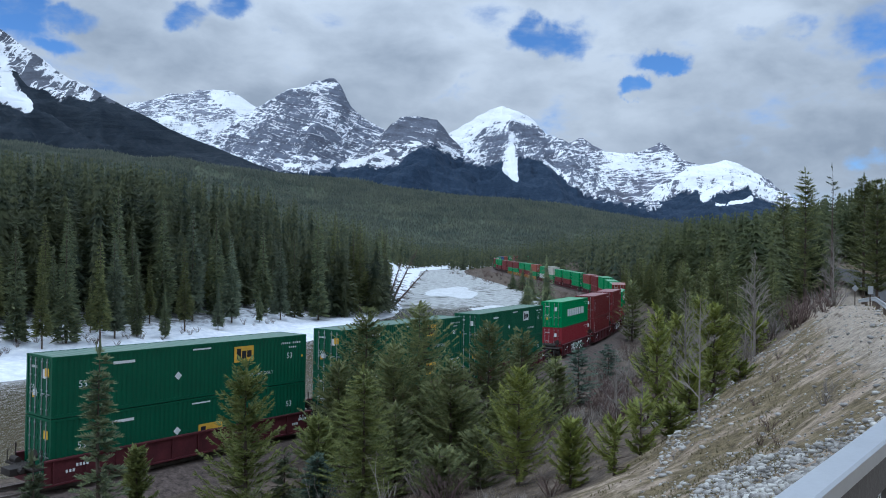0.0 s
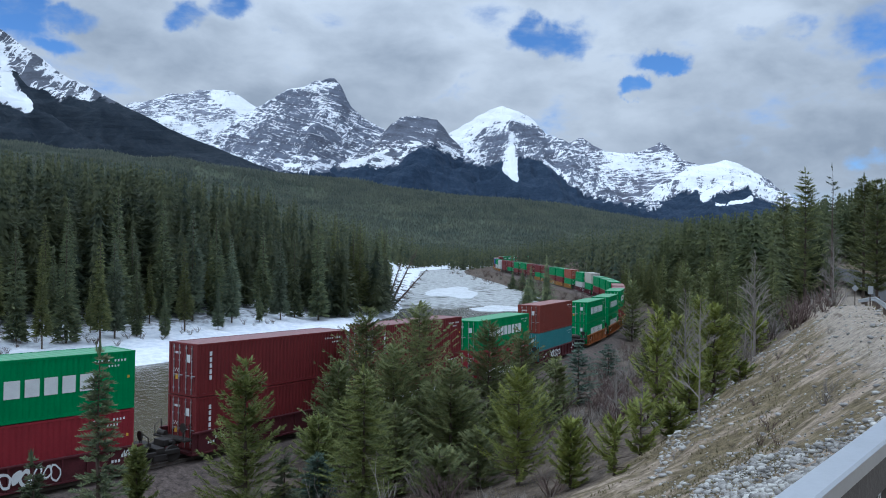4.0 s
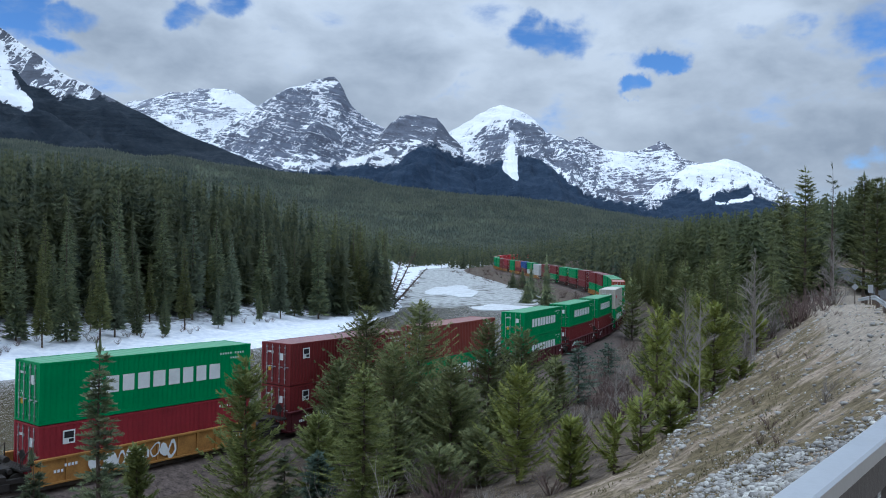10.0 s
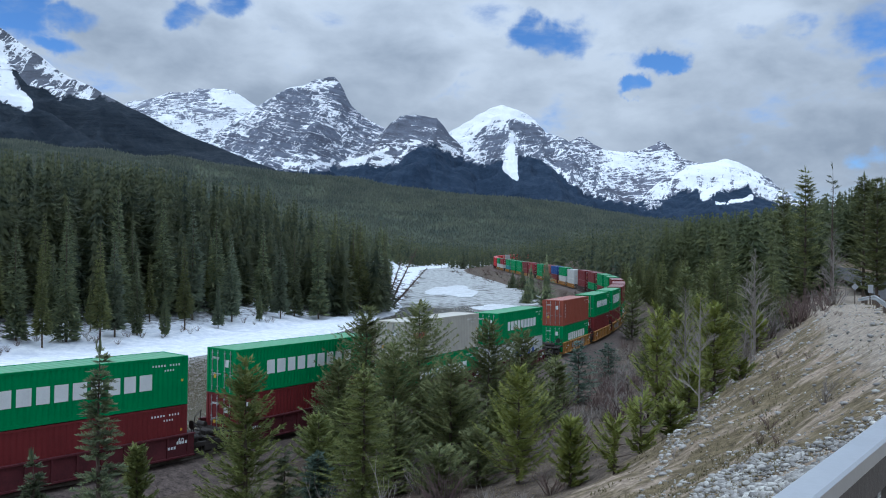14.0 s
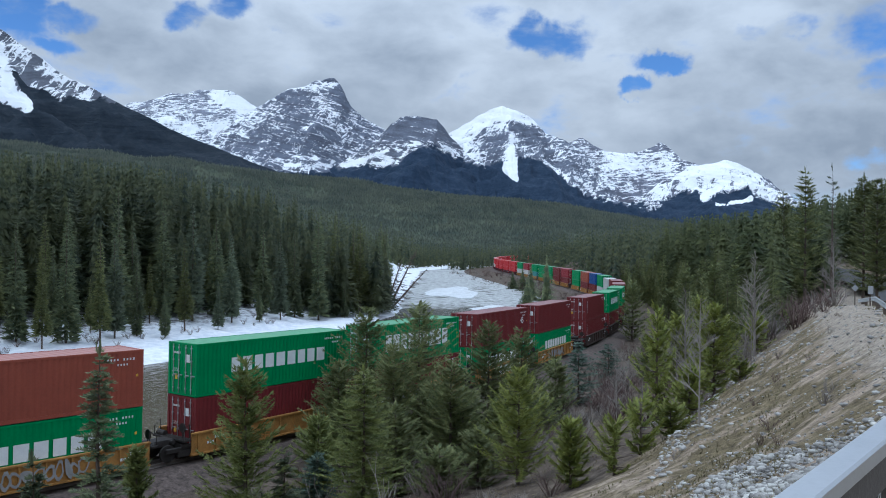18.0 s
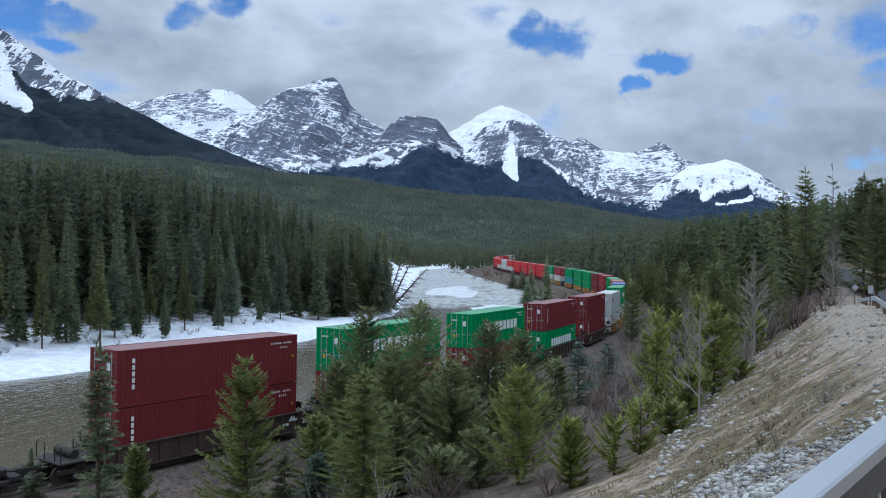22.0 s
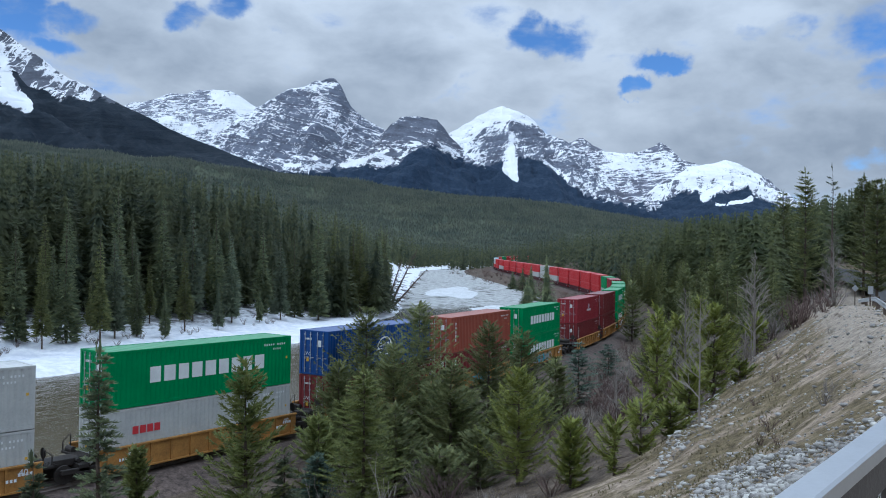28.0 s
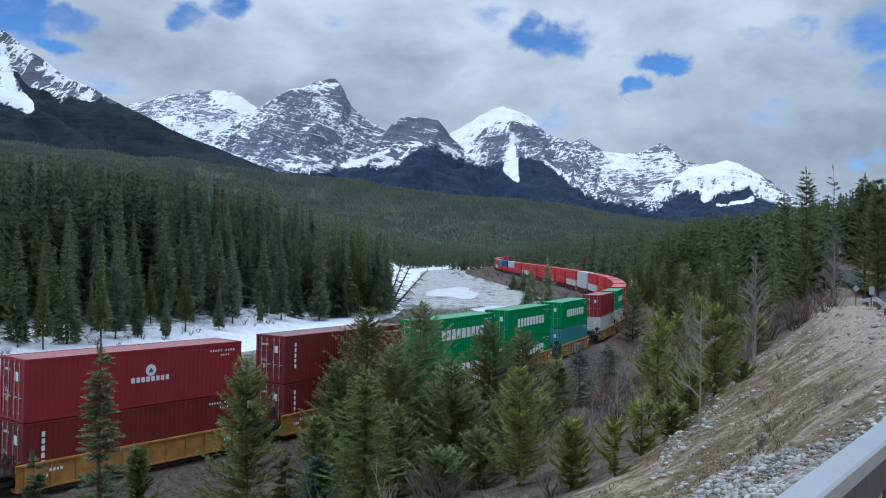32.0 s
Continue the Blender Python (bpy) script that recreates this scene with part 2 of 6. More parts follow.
# ---- materials ----
def surface(name, colour, rough=0.8, metal=0.0, spread=0.25, scale=3.0, fine=40.0, bump=0.15, second=None, object_random=0.0, island_random=0.0, object_colour=False, spec=0.3, pale_sheen=0.0):
    """A paint, stone or earth with two scales of variation and fine relief, in object space."""
    mat = bpy.data.materials.new(name)
    mat.use_nodes = True
    add, link = nodes_of(mat.node_tree)
    out, bs = add("ShaderNodeOutputMaterial"), add("ShaderNodeBsdfPrincipled", Roughness=rough, Metallic=metal)
    bs.inputs["Specular IOR Level"].default_value = spec
    link(bs.outputs[0], out.inputs[0])
    co = add("ShaderNodeTexCoord")
    big = add("ShaderNodeTexNoise", Scale=scale, Detail=6.0, Roughness=0.6)
    small = add("ShaderNodeTexNoise", Scale=fine, Detail=4.0, Roughness=0.65)
    link(co.outputs["Object"], big.inputs["Vector"]); link(co.outputs["Object"], small.inputs["Vector"])
    mix = add("ShaderNodeMix"); mix.data_type = "RGBA"
    c2 = second or tuple(c * (1 - spread) for c in colour)
    if object_colour:
        oi = add("ShaderNodeObjectInfo")
        # pale mix puts sky sheen and dust into the paint colour
        pale = add("ShaderNodeMix"); pale.data_type = "RGBA"; pale.inputs["Factor"].default_value = pale_sheen
        pale.inputs["B"].default_value = (0.75, 0.75, 0.72, 1)
        link(oi.outputs["Color"], pale.inputs["A"])
        link(pale.outputs["Result"], mix.inputs["A"])
        dk = add("ShaderNodeMix"); dk.data_type = "RGBA"; dk.blend_type = "MULTIPLY"; dk.inputs["Factor"].default_value = 1.0
        link(pale.outputs["Result"], dk.inputs["A"]); dk.inputs["B"].default_value = (1 - spread, 1 - spread, 1 - spread * 0.9, 1)
        link(dk.outputs["Result"], mix.inputs["B"])
    else:
        mix.inputs["A"].default_value, mix.inputs["B"].default_value = (*colour, 1), (*c2, 1)
    st = add("ShaderNodeMapRange"); st.inputs["From Min"].default_value, st.inputs["From Max"].default_value = 0.36, 0.64
    both = add("ShaderNodeMath"); both.operation = "MULTIPLY_ADD"; both.inputs[1].default_value = 0.4
    hb = add("ShaderNodeMath"); hb.operation = "MULTIPLY"; hb.inputs[1].default_value = 0.6
    link(big.outputs["Fac"], hb.inputs[0]); link(small.outputs["Fac"], both.inputs[0]); link(hb.outputs[0], both.inputs[2])
    link(both.outputs[0], st.inputs["Value"]); link(st.outputs[0], mix.inputs["Factor"])
    col = mix.outputs["Result"]
    if object_random or island_random:
        if object_random:
            rn = add("ShaderNodeObjectInfo").outputs["Random"]
        else:
            rn = add("ShaderNodeNewGeometry").outputs["Random Per Island"]
        amount = object_random or island_random
        hs = add("ShaderNodeHueSaturation")
        vr = add("ShaderNodeMapRange"); vr.inputs["To Min"].default_value, vr.inputs["To Max"].default_value = 1 - amount, 1 + amount
        hr = add("ShaderNodeMapRange"); hr.inputs["To Min"].default_value, hr.inputs["To Max"].default_value = 0.5 - 0.05 * amount, 0.5 + 0.05 * amount
        link(rn, vr.inputs["Value"]); link(rn, hr.inputs["Value"])
        link(vr.outputs[0], hs.inputs["Value"]); link(hr.outputs[0], hs.inputs["Hue"]); link(col, hs.inputs["Color"])
        col = hs.outputs[0]
    link(col, bs.inputs["Base Color"])
    if bump:
        bp = add("ShaderNodeBump", Strength=bump, Distance=0.02)
        link(small.outputs["Fac"], bp.inputs["Height"]); link(bp.outputs[0], bs.inputs["Normal"])
    return mat


def foliage(name, colour, colour2, spread=0.45, island=True, patch_scale=0.16):
    """Needles: dark base colour, a different shade on every spray or tree, slightly translucent."""
    mat = bpy.data.materials.new(name)
    mat.use_nodes = True
    add, link = nodes_of(mat.node_tree)
    out, bs = add("ShaderNodeOutputMaterial"), add("ShaderNodeBsdfPrincipled", Roughness=0.65)
    bs.inputs["Specular IOR Level"].default_value = 0.25
    geo, oi, co = add("ShaderNodeNewGeometry"), add("ShaderNodeObjectInfo"), add("ShaderNodeTexCoord")
    nz = add("ShaderNodeTexNoise", Scale=patch_scale if island else 1.3, Detail=4.0)
    link(co.outputs["Object"], nz.inputs["Vector"])
    f = add("ShaderNodeMath"); f.operation = "ADD"
    link(nz.outputs["Fac"], f.inputs[0])
    r = add("ShaderNodeMath"); r.operation = "MULTIPLY_ADD"; r.inputs[1].default_value, r.inputs[2].default_value = (0.3, -0.15) if island else (0.6, -0.3)
    link(geo.outputs["Random Per Island"], r.inputs[0]); link(r.outputs[0], f.inputs[1])
    mix = add("ShaderNodeMix"); mix.data_type = "RGBA"
    mix.inputs["A"].default_value, mix.inputs["B"].default_value = (*colour, 1), (*colour2, 1)
    st = add("ShaderNodeMapRange"); st.inputs["From Min"].default_value, st.inputs["From Max"].default_value = 0.2, 0.8
    link(f.outputs[0], st.inputs["Value"]); link(st.outputs[0], mix.inputs["Factor"])
    hs = add("ShaderNodeHueSaturation")
    vr = add("ShaderNodeMapRange"); vr.inputs["To Min"].default_value, vr.inputs["To Max"].default_value = 1 - spread, 1 + spread
    link(oi.outputs["Random"], vr.inputs["Value"]); link(vr.outputs[0], hs.inputs["Value"]); link(mix.outputs["Result"], hs.inputs["Color"])
    link(hs.outputs[0], bs.inputs["Base Color"])
    tr = add("ShaderNodeBsdfTranslucent")
    link(hs.outputs[0], tr.inputs["Color"])
    ms = add("ShaderNodeMixShader"); ms.inputs[0].default_value = 0.3
    link(bs.outputs[0], ms.inputs[1]); link(tr.outputs[0], ms.inputs[2]); link(ms.outputs[0], out.inputs[0])
    return mat


M_SPRUCE = foliage("spruce_needles", (0.085, 0.112, 0.068), (0.19, 0.212, 0.104), 0.34, False)
M_PINE_DARK = foliage("dark_pine_needles", (0.100, 0.124, 0.050), (0.212, 0.224, 0.088), 0.2, False)
M_PINE = foliage("pine_needles", (0.110, 0.138, 0.040), (0.225, 0.24, 0.074), 0.22, False)
M_PINE_LIGHT = foliage("yellow_green_needles", (0.125, 0.152, 0.036), (0.25, 0.262, 0.062), 0.2, False)
M_OLIVE = foliage("olive_needles", (0.090, 0.108, 0.046), (0.20, 0.21, 0.08), 0.3, False)
M_BLUE_DARK = foliage("grey_green_needles", (0.080, 0.105, 0.074), (0.165, 0.19, 0.118), 0.25, False)
M_BLUE = foliage("blue_spruce_needles", (0.055, 0.09, 0.07), (0.11, 0.15, 0.11), 0.2, False)
M_WOODS = foliage("woods", (0.026, 0.041, 0.028), (0.104, 0.114, 0.048), 0.0)
M_PINEWOODS = foliage("pine_woods", (0.036, 0.053, 0.024), (0.112, 0.125, 0.048), 0.0)
# greyed for painted haze; broad tone patches imitate sun between cloud shadows
M_HAZEWOODS = foliage("hazed_far_woods", (0.034, 0.048, 0.042), (0.112, 0.124, 0.086), 0.0, True, 0.02)
M_BARK = surface("bark", (0.13, 0.10, 0.08), 0.9, spread=0.5, scale=4, fine=30, bump=0.5)
M_TWIG = surface("bare_twigs", (0.27, 0.24, 0.215), 0.9, spread=0.3, scale=3, fine=25, object_random=0.2)
M_SHRUB = surface("red_brown_twigs", (0.14, 0.095, 0.085), 0.9, spread=0.4, scale=3, fine=25, object_random=0.25)
M_STEEL = surface("rail_steel", (0.20, 0.17, 0.15), 0.45, 0.8, spread=0.4)
M_GALV = surface("galvanised_steel", (0.55, 0.57, 0.60), 0.35, 0.9, spread=0.12, scale=5, fine=60, bump=0.05)
M_BALLAST = surface("ballast", (0.16, 0.122, 0.105), 0.95, spread=0.78, scale=3, fine=8, bump=0.9)
M_PAINT = surface("container_paint", (1, 1, 1), 0.55, spread=0.22, scale=0.9, fine=9, bump=0.03, object_colour=True, spec=0.35)
# container tops: lighter than the sides, skylight and dust painted in
M_ROOF = surface("dusty_skylit_roof_paint", (1, 1, 1), 0.5, spread=0.25, scale=0.7, fine=5, bump=0.05, object_colour=True, spec=0.5, pale_sheen=0.13)
M_WAGON = surface("wagon_paint", (1, 1, 1), 0.7, spread=0.5, scale=1.3, fine=10, bump=0.08, object_colour=True)
M_DARK = surface("grimy_steel", (0.045, 0.038, 0.034), 0.7, 0.2, spread=0.5, scale=3, fine=20)
M_MARK = surface("white_marking", (0.74, 0.76, 0.76), 0.6, spread=0.18, scale=1.5, fine=14, bump=0.0)
M_YELLOW = surface("yellow_marking", (0.70, 0.42, 0.05), 0.6, spread=0.2, scale=3, fine=20, bump=0.0)
M_RED = surface("red_marking", (0.55, 0.04, 0.05), 0.6, spread=0.2, scale=3, fine=20, bump=0.0)
M_BLUEMARK = surface("blue_marking", (0.05, 0.10, 0.30), 0.6, spread=0.2, scale=3, fine=20, bump=0.0)
M_BLACKMARK = surface("black_marking", (0.02, 0.02, 0.025), 0.6, spread=0.2, scale=3, fine=20, bump=0.0)


def ground_material():
    mat = bpy.data.materials.new("ground")
    mat.use_nodes = True
    add, link = nodes_of(mat.node_tree)
    out, bs = add("ShaderNodeOutputMaterial"), add("ShaderNodeBsdfPrincipled", Roughness=0.95)
    bs.inputs["Specular IOR Level"].default_value = 0.15
    link(bs.outputs[0], out.inputs[0])
    co = add("ShaderNodeTexCoord")

    def noise_of(scale, detail=7.0, rough=0.62):
        n = add("ShaderNodeTexNoise", Scale=scale, Detail=detail, Roughness=rough)
        link(co.outputs["Object"], n.inputs["Vector"])
        return n.outputs["Fac"]
    lay = add("ShaderNodeMapping"); lay.inputs["Scale"].default_value = (0.50, 1.2, 1.0); lay.inputs["Rotation"].default_value = (0, 0, 0.55)
    link(co.outputs["Object"], lay.inputs["Vector"])
    bands = add("ShaderNodeTexNoise", Scale=0.55, Detail=9.0, Roughness=0.66)
    link(lay.outputs[0], bands.inputs["Vector"])
    n_band = bands.outputs["Fac"]
    n_big, n_mid, n_fine, n_grit = noise_of(0.12), noise_of(0.9), noise_of(7.0), noise_of(3.0, 10.0, 0.78)

    def ramp(fac, a, b, lo=0.38, hi=0.62):
        r = add("ShaderNodeValToRGB")
        r.color_ramp.elements[0].position, r.color_ramp.elements[0].color = lo, (*a, 1)
        r.color_ramp.elements[1].position, r.color_ramp.elements[1].color = hi, (*b, 1)
        link(fac, r.inputs[0])
        return r.outputs[0]

    def mixed(f, a, b):
        m = add("ShaderNodeMix"); m.data_type = "RGBA"
        link(f, m.inputs["Factor"]); link(a, m.inputs["A"]); link(b, m.inputs["B"])
        return m.outputs["Result"]

    def zone(name, n, sharp=0.35):
        a = add("ShaderNodeAttribute"); a.attribute_name = name
        s = add("ShaderNodeMath"); s.operation = "MULTIPLY_ADD"; s.inputs[1].default_value, s.inputs[2].default_value = sharp * 2, -sharp
        link(n, s.inputs[0])
        t = add("ShaderNodeMath"); t.operation = "ADD"
        link(a.outputs["Fac"], t.inputs[0]); link(s.outputs[0], t.inputs[1])
        m = add("ShaderNodeMapRange"); m.inputs["From Min"].default_value, m.inputs["From Max"].default_value = 0.38, 0.62
        link(t.outputs[0], m.inputs["Value"])
        return m.outputs[0]
    floor_c = mixed(ramp(n_mid, (0, 0, 0), (1, 1, 1), 0.4, 0.6), ramp(n_grit, (0.035, 0.026, 0.020), (0.10, 0.078, 0.06), 0.36, 0.64), ramp(n_grit, (0.06, 0.046, 0.036), (0.17, 0.135, 0.105), 0.36, 0.64))
    grass = mixed(ramp(n_band, (0, 0, 0), (1, 1, 1), 0.41, 0.52), ramp(n_grit, (0.10, 0.072, 0.052), (0.44, 0.355, 0.27), 0.34, 0.66), ramp(n_grit, (0.052, 0.042, 0.024), (0.21, 0.165, 0.095), 0.36, 0.66))
    gravel = ramp(n_grit, (0.125, 0.102, 0.080), (0.45, 0.385, 0.31), 0.36, 0.66)
    snow = ramp(n_mid, (0.58, 0.61, 0.67), (0.73, 0.75, 0.78))
    col = mixed(zone("grass", n_big), floor_c, grass)
    col = mixed(zone("gravel", n_mid, 0.5), col, gravel)
    col = mixed(zone("snow", n_mid, 0.45), col, snow)
    col = mixed(zone("woods", n_big, 0.1), col, ramp(noise_of(0.02), (0.032, 0.045, 0.034), (0.072, 0.086, 0.054)))
    link(col, bs.inputs["Base Color"])
    bp = add("ShaderNodeBump", Strength=0.6, Distance=0.12)
    link(n_grit, bp.inputs["Height"]); link(bp.outputs[0], bs.inputs["Normal"])
    return mat


def water_material():
    mat = bpy.data.materials.new("river_water")
    mat.use_nodes = True
    add, link = nodes_of(mat.node_tree)
    out, bs = add("ShaderNodeOutputMaterial"), add("ShaderNodeBsdfPrincipled", Roughness=0.12)
    bs.inputs["Base Color"].default_value = (0.085, 0.070, 0.044, 1)
    bs.inputs["IOR"].default_value = 1.33
    bs.inputs["Specular IOR Level"].default_value = 0.38
    co = add("ShaderNodeTexCoord")
    m = add("ShaderNodeMapping"); m.inputs["Scale"].default_value = (1.0, 0.55, 1.0); m.inputs["Rotation"].default_value = (0, 0, 0.5)
    link(co.outputs["Object"], m.inputs["Vector"])
    a = add("ShaderNodeTexNoise", Scale=0.9, Detail=6.0, Roughness=0.6)
    link(m.outputs[0], a.inputs["Vector"])
    bp = add("ShaderNodeBump", Strength=0.55, Distance=0.22)
    link(a.outputs["Fac"], bp.inputs["Height"]); link(bp.outputs[0], bs.inputs["Normal"])
    # thin slush drifts where the stream is slow, higher up the valley
    sep = add("ShaderNodeSeparateXYZ"); link(co.outputs["Object"], sep.inputs[0])
    up = add("ShaderNodeMapRange"); up.inputs["From Min"].default_value, up.inputs["From Max"].default_value = 165, 225
    up.inputs["To Min"].default_value, up.inputs["To Max"].default_value = -0.45, 0.22
    link(sep.outputs["Y"], up.inputs["Value"])
    sl = add("ShaderNodeTexNoise", Scale=0.12, Detail=9.0, Roughness=0.68); link(m.outputs[0], sl.inputs["Vector"])
    ad = add("ShaderNodeMath"); ad.operation = "ADD"; link(sl.outputs["Fac"], ad.inputs[0]); link(up.outputs[0], ad.inputs[1])
    cv = add("ShaderNodeMapRange"); cv.inputs["From Min"].default_value, cv.inputs["From Max"].default_value = 0.50, 0.66
    link(ad.outputs[0], cv.inputs["Value"])
    ice = add("ShaderNodeBsdfPrincipled", Roughness=0.75)
    tone = add("ShaderNodeTexNoise", Scale=0.5, Detail=8.0, Roughness=0.7); link(m.outputs[0], tone.inputs["Vector"])
    shade = add("ShaderNodeValToRGB")
    shade.color_ramp.elements[0].position, shade.color_ramp.elements[0].color = 0.36, (0.17, 0.175, 0.165, 1)
    shade.color_ramp.elements[1].position, shade.color_ramp.elements[1].color = 0.62, (0.42, 0.43, 0.43, 1)
    link(tone.outputs["Fac"], shade.inputs[0]); link(shade.outputs[0], ice.inputs["Base Color"])
    link(bp.outputs[0], ice.inputs["Normal"])
    ms = add("ShaderNodeMixShader")
    link(cv.outputs[0], ms.inputs[0]); link(bs.outputs[0], ms.inputs[1]); link(ice.outputs[0], ms.inputs[2])
    link(ms.outputs[0], out.inputs[0])
    return mat


def mountain_material(name, snow_amount, ledge=0.5, streak=0.3, dip=0.2, fall=0.0, rock=(0.135, 0.150, 0.195), hazy_wood=((0.015, 0.029, 0.056), (0.036, 0.055, 0.088)), ragged=1.0, patchy=0.7):
    """Layered limestone with thin lines of snow on its ledges and in its gullies, and dark woods below the treeline,
    distance haze painted into their blue.
    """
    mat = bpy.data.materials.new(name)
    mat.use_nodes = True
    add, link = nodes_of(mat.node_tree)
    out, bs = add("ShaderNodeOutputMaterial"), add("ShaderNodeBsdfPrincipled", Roughness=0.9)
    bs.inputs["Specular IOR Level"].default_value = 0.1
    link(bs.outputs[0], out.inputs[0])
    co, geo = add("ShaderNodeTexCoord"), add("ShaderNodeNewGeometry")
    pos = co.outputs["Object"]

    def fbm(scale, detail=9.0, rough=0.62, stretch=None, turn=(0, 0, 0), bent=0.0):
        n = add("ShaderNodeTexNoise", Scale=scale, Detail=detail, Roughness=rough, Distortion=bent)
        src = pos
        if stretch:
            t = add("ShaderNodeMapping"); t.inputs["Rotation"].default_value = turn
            m = add("ShaderNodeMapping"); m.inputs["Scale"].default_value = stretch
            link(pos, t.inputs["Vector"]); link(t.outputs[0], m.inputs["Vector"]); src = m.outputs[0]
        link(src, n.inputs["Vector"])
        return n.outputs["Fac"]

    def calc(op, a, b, c=None):
        n = add("ShaderNodeMath"); n.operation = op
        for i, v in enumerate((a, b, c)):
            if v is None:
                continue
            if isinstance(v, (int, float)):
                n.inputs[i].default_value = v
            else:
                link(v, n.inputs[i])
        return n.outputs[0]

    def thin(n, wide):
        """1 along the lines where a noise crosses its middle, 0 away from them."""
        m = add("ShaderNodeMapRange"); m.interpolation_type = "SMOOTHSTEP"
        m.inputs["From Min"].default_value, m.inputs["From Max"].default_value = 0.0, wide
        m.inputs["To Min"].default_value, m.inputs["To Max"].default_value = 1.0, 0.0
        link(calc("ABSOLUTE", calc("SUBTRACT", n, 0.5), 0), m.inputs["Value"])
        return m.outputs[0]
    layers = fbm(0.006, 6, 0.55, (1.0, 0.6, 5.5), (0.0, dip, 0.0), 0.4)
    layers2 = fbm(0.011, 6, 0.55, (1.0, 0.6, 6.0), (0.0, dip * 0.6, 0.0), 0.3)
    gully = fbm(0.016, 6, 0.6, (2.2, 0.6, 0.40), (0.0, fall, 0.0), 0.5)
    cracks = fbm(0.030, 10, 0.72)
    grain = fbm(0.13, 6, 0.72)
    patch = fbm(0.0050, 8, 0.6)
    sepn = add("ShaderNodeSeparateXYZ")
    link(geo.outputs["Normal"], sepn.inputs[0])
    drift, woody = add("ShaderNodeAttribute"), add("ShaderNodeAttribute")
    drift.attribute_name, woody.attribute_name = "drift", "woody"
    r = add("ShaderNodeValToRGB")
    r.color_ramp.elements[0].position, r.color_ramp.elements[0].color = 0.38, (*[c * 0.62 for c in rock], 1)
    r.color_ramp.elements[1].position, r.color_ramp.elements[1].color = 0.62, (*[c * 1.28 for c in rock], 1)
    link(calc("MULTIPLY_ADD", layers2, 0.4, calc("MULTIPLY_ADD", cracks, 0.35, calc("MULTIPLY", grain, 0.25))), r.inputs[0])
    # snow lies where the slope is gentle, along ledges and in gullies
    sn = calc("MULTIPLY_ADD", sepn.outputs["Z"], 0.45, snow_amount)
    for n, k in ((cracks, 0.75), (grain, 0.60), (patch, patchy), (layers, 0.5 * ledge), (gully, 1.0 * streak)):
        sn = calc("ADD", sn, calc("MULTIPLY_ADD", n, k, -k / 2))
    for n, k, w in ((layers, 0.50 * ledge, 0.045), (layers2, 0.34 * ledge, 0.045), (gully, 0.42 * streak, 0.05)):
        sn = calc("ADD", sn, calc("MULTIPLY", thin(n, w), k))
    sn = calc("ADD", sn, drift.outputs["Fac"])
    sm = add("ShaderNodeMapRange"); sm.inputs["From Min"].default_value, sm.inputs["From Max"].default_value = 0.50, 0.60
    link(sn, sm.inputs["Value"])
    m1 = add("ShaderNodeMix"); m1.data_type = "RGBA"
    link(sm.outputs[0], m1.inputs["Factor"]); link(r.outputs[0], m1.inputs["A"]); m1.inputs["B"].default_value = (0.79, 0.81, 0.85, 1)
    # woods: the blue of the air in between is put into their base colour
    tl = woody.outputs["Fac"]
    for n, k in ((gully, 2.6), (patch, 1.0), (cracks, 1.2), (grain, 0.8)):
        tl = calc("ADD", tl, calc("MULTIPLY_ADD", n, k * ragged, -k * ragged / 2))
    tm = add("ShaderNodeMapRange"); tm.inputs["From Min"].default_value, tm.inputs["From Max"].default_value = -0.14, 0.14
    link(tl, tm.inputs["Value"])
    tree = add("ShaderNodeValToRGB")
    tree.color_ramp.elements[0].position, tree.color_ramp.elements[0].color = 0.35, (*hazy_wood[0], 1)
    tree.color_ramp.elements[1].position, tree.color_ramp.elements[1].color = 0.7, (*hazy_wood[1], 1)
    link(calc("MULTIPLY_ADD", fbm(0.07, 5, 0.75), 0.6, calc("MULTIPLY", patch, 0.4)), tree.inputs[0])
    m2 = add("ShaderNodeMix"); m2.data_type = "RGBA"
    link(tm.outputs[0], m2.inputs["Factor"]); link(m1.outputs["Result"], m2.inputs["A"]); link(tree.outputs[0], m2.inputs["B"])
    link(m2.outputs["Result"], bs.inputs["Base Color"])
    bp = add("ShaderNodeBump", Strength=0.8, Distance=16.0)
    link(calc("MULTIPLY_ADD", layers2, 0.6, calc("MULTIPLY", cracks, 0.6)), bp.inputs["Height"]); link(bp.outputs[0], bs.inputs["Normal"])
    return mat


# ---- ground, river ----
M_GROUND, M_WATER = ground_material(), water_material()


def steps(*runs):
    out = []
    for a, b, d in runs:
        out += list(np.arange(a, b, d))
    return np.array(out + [runs[-1][1]])


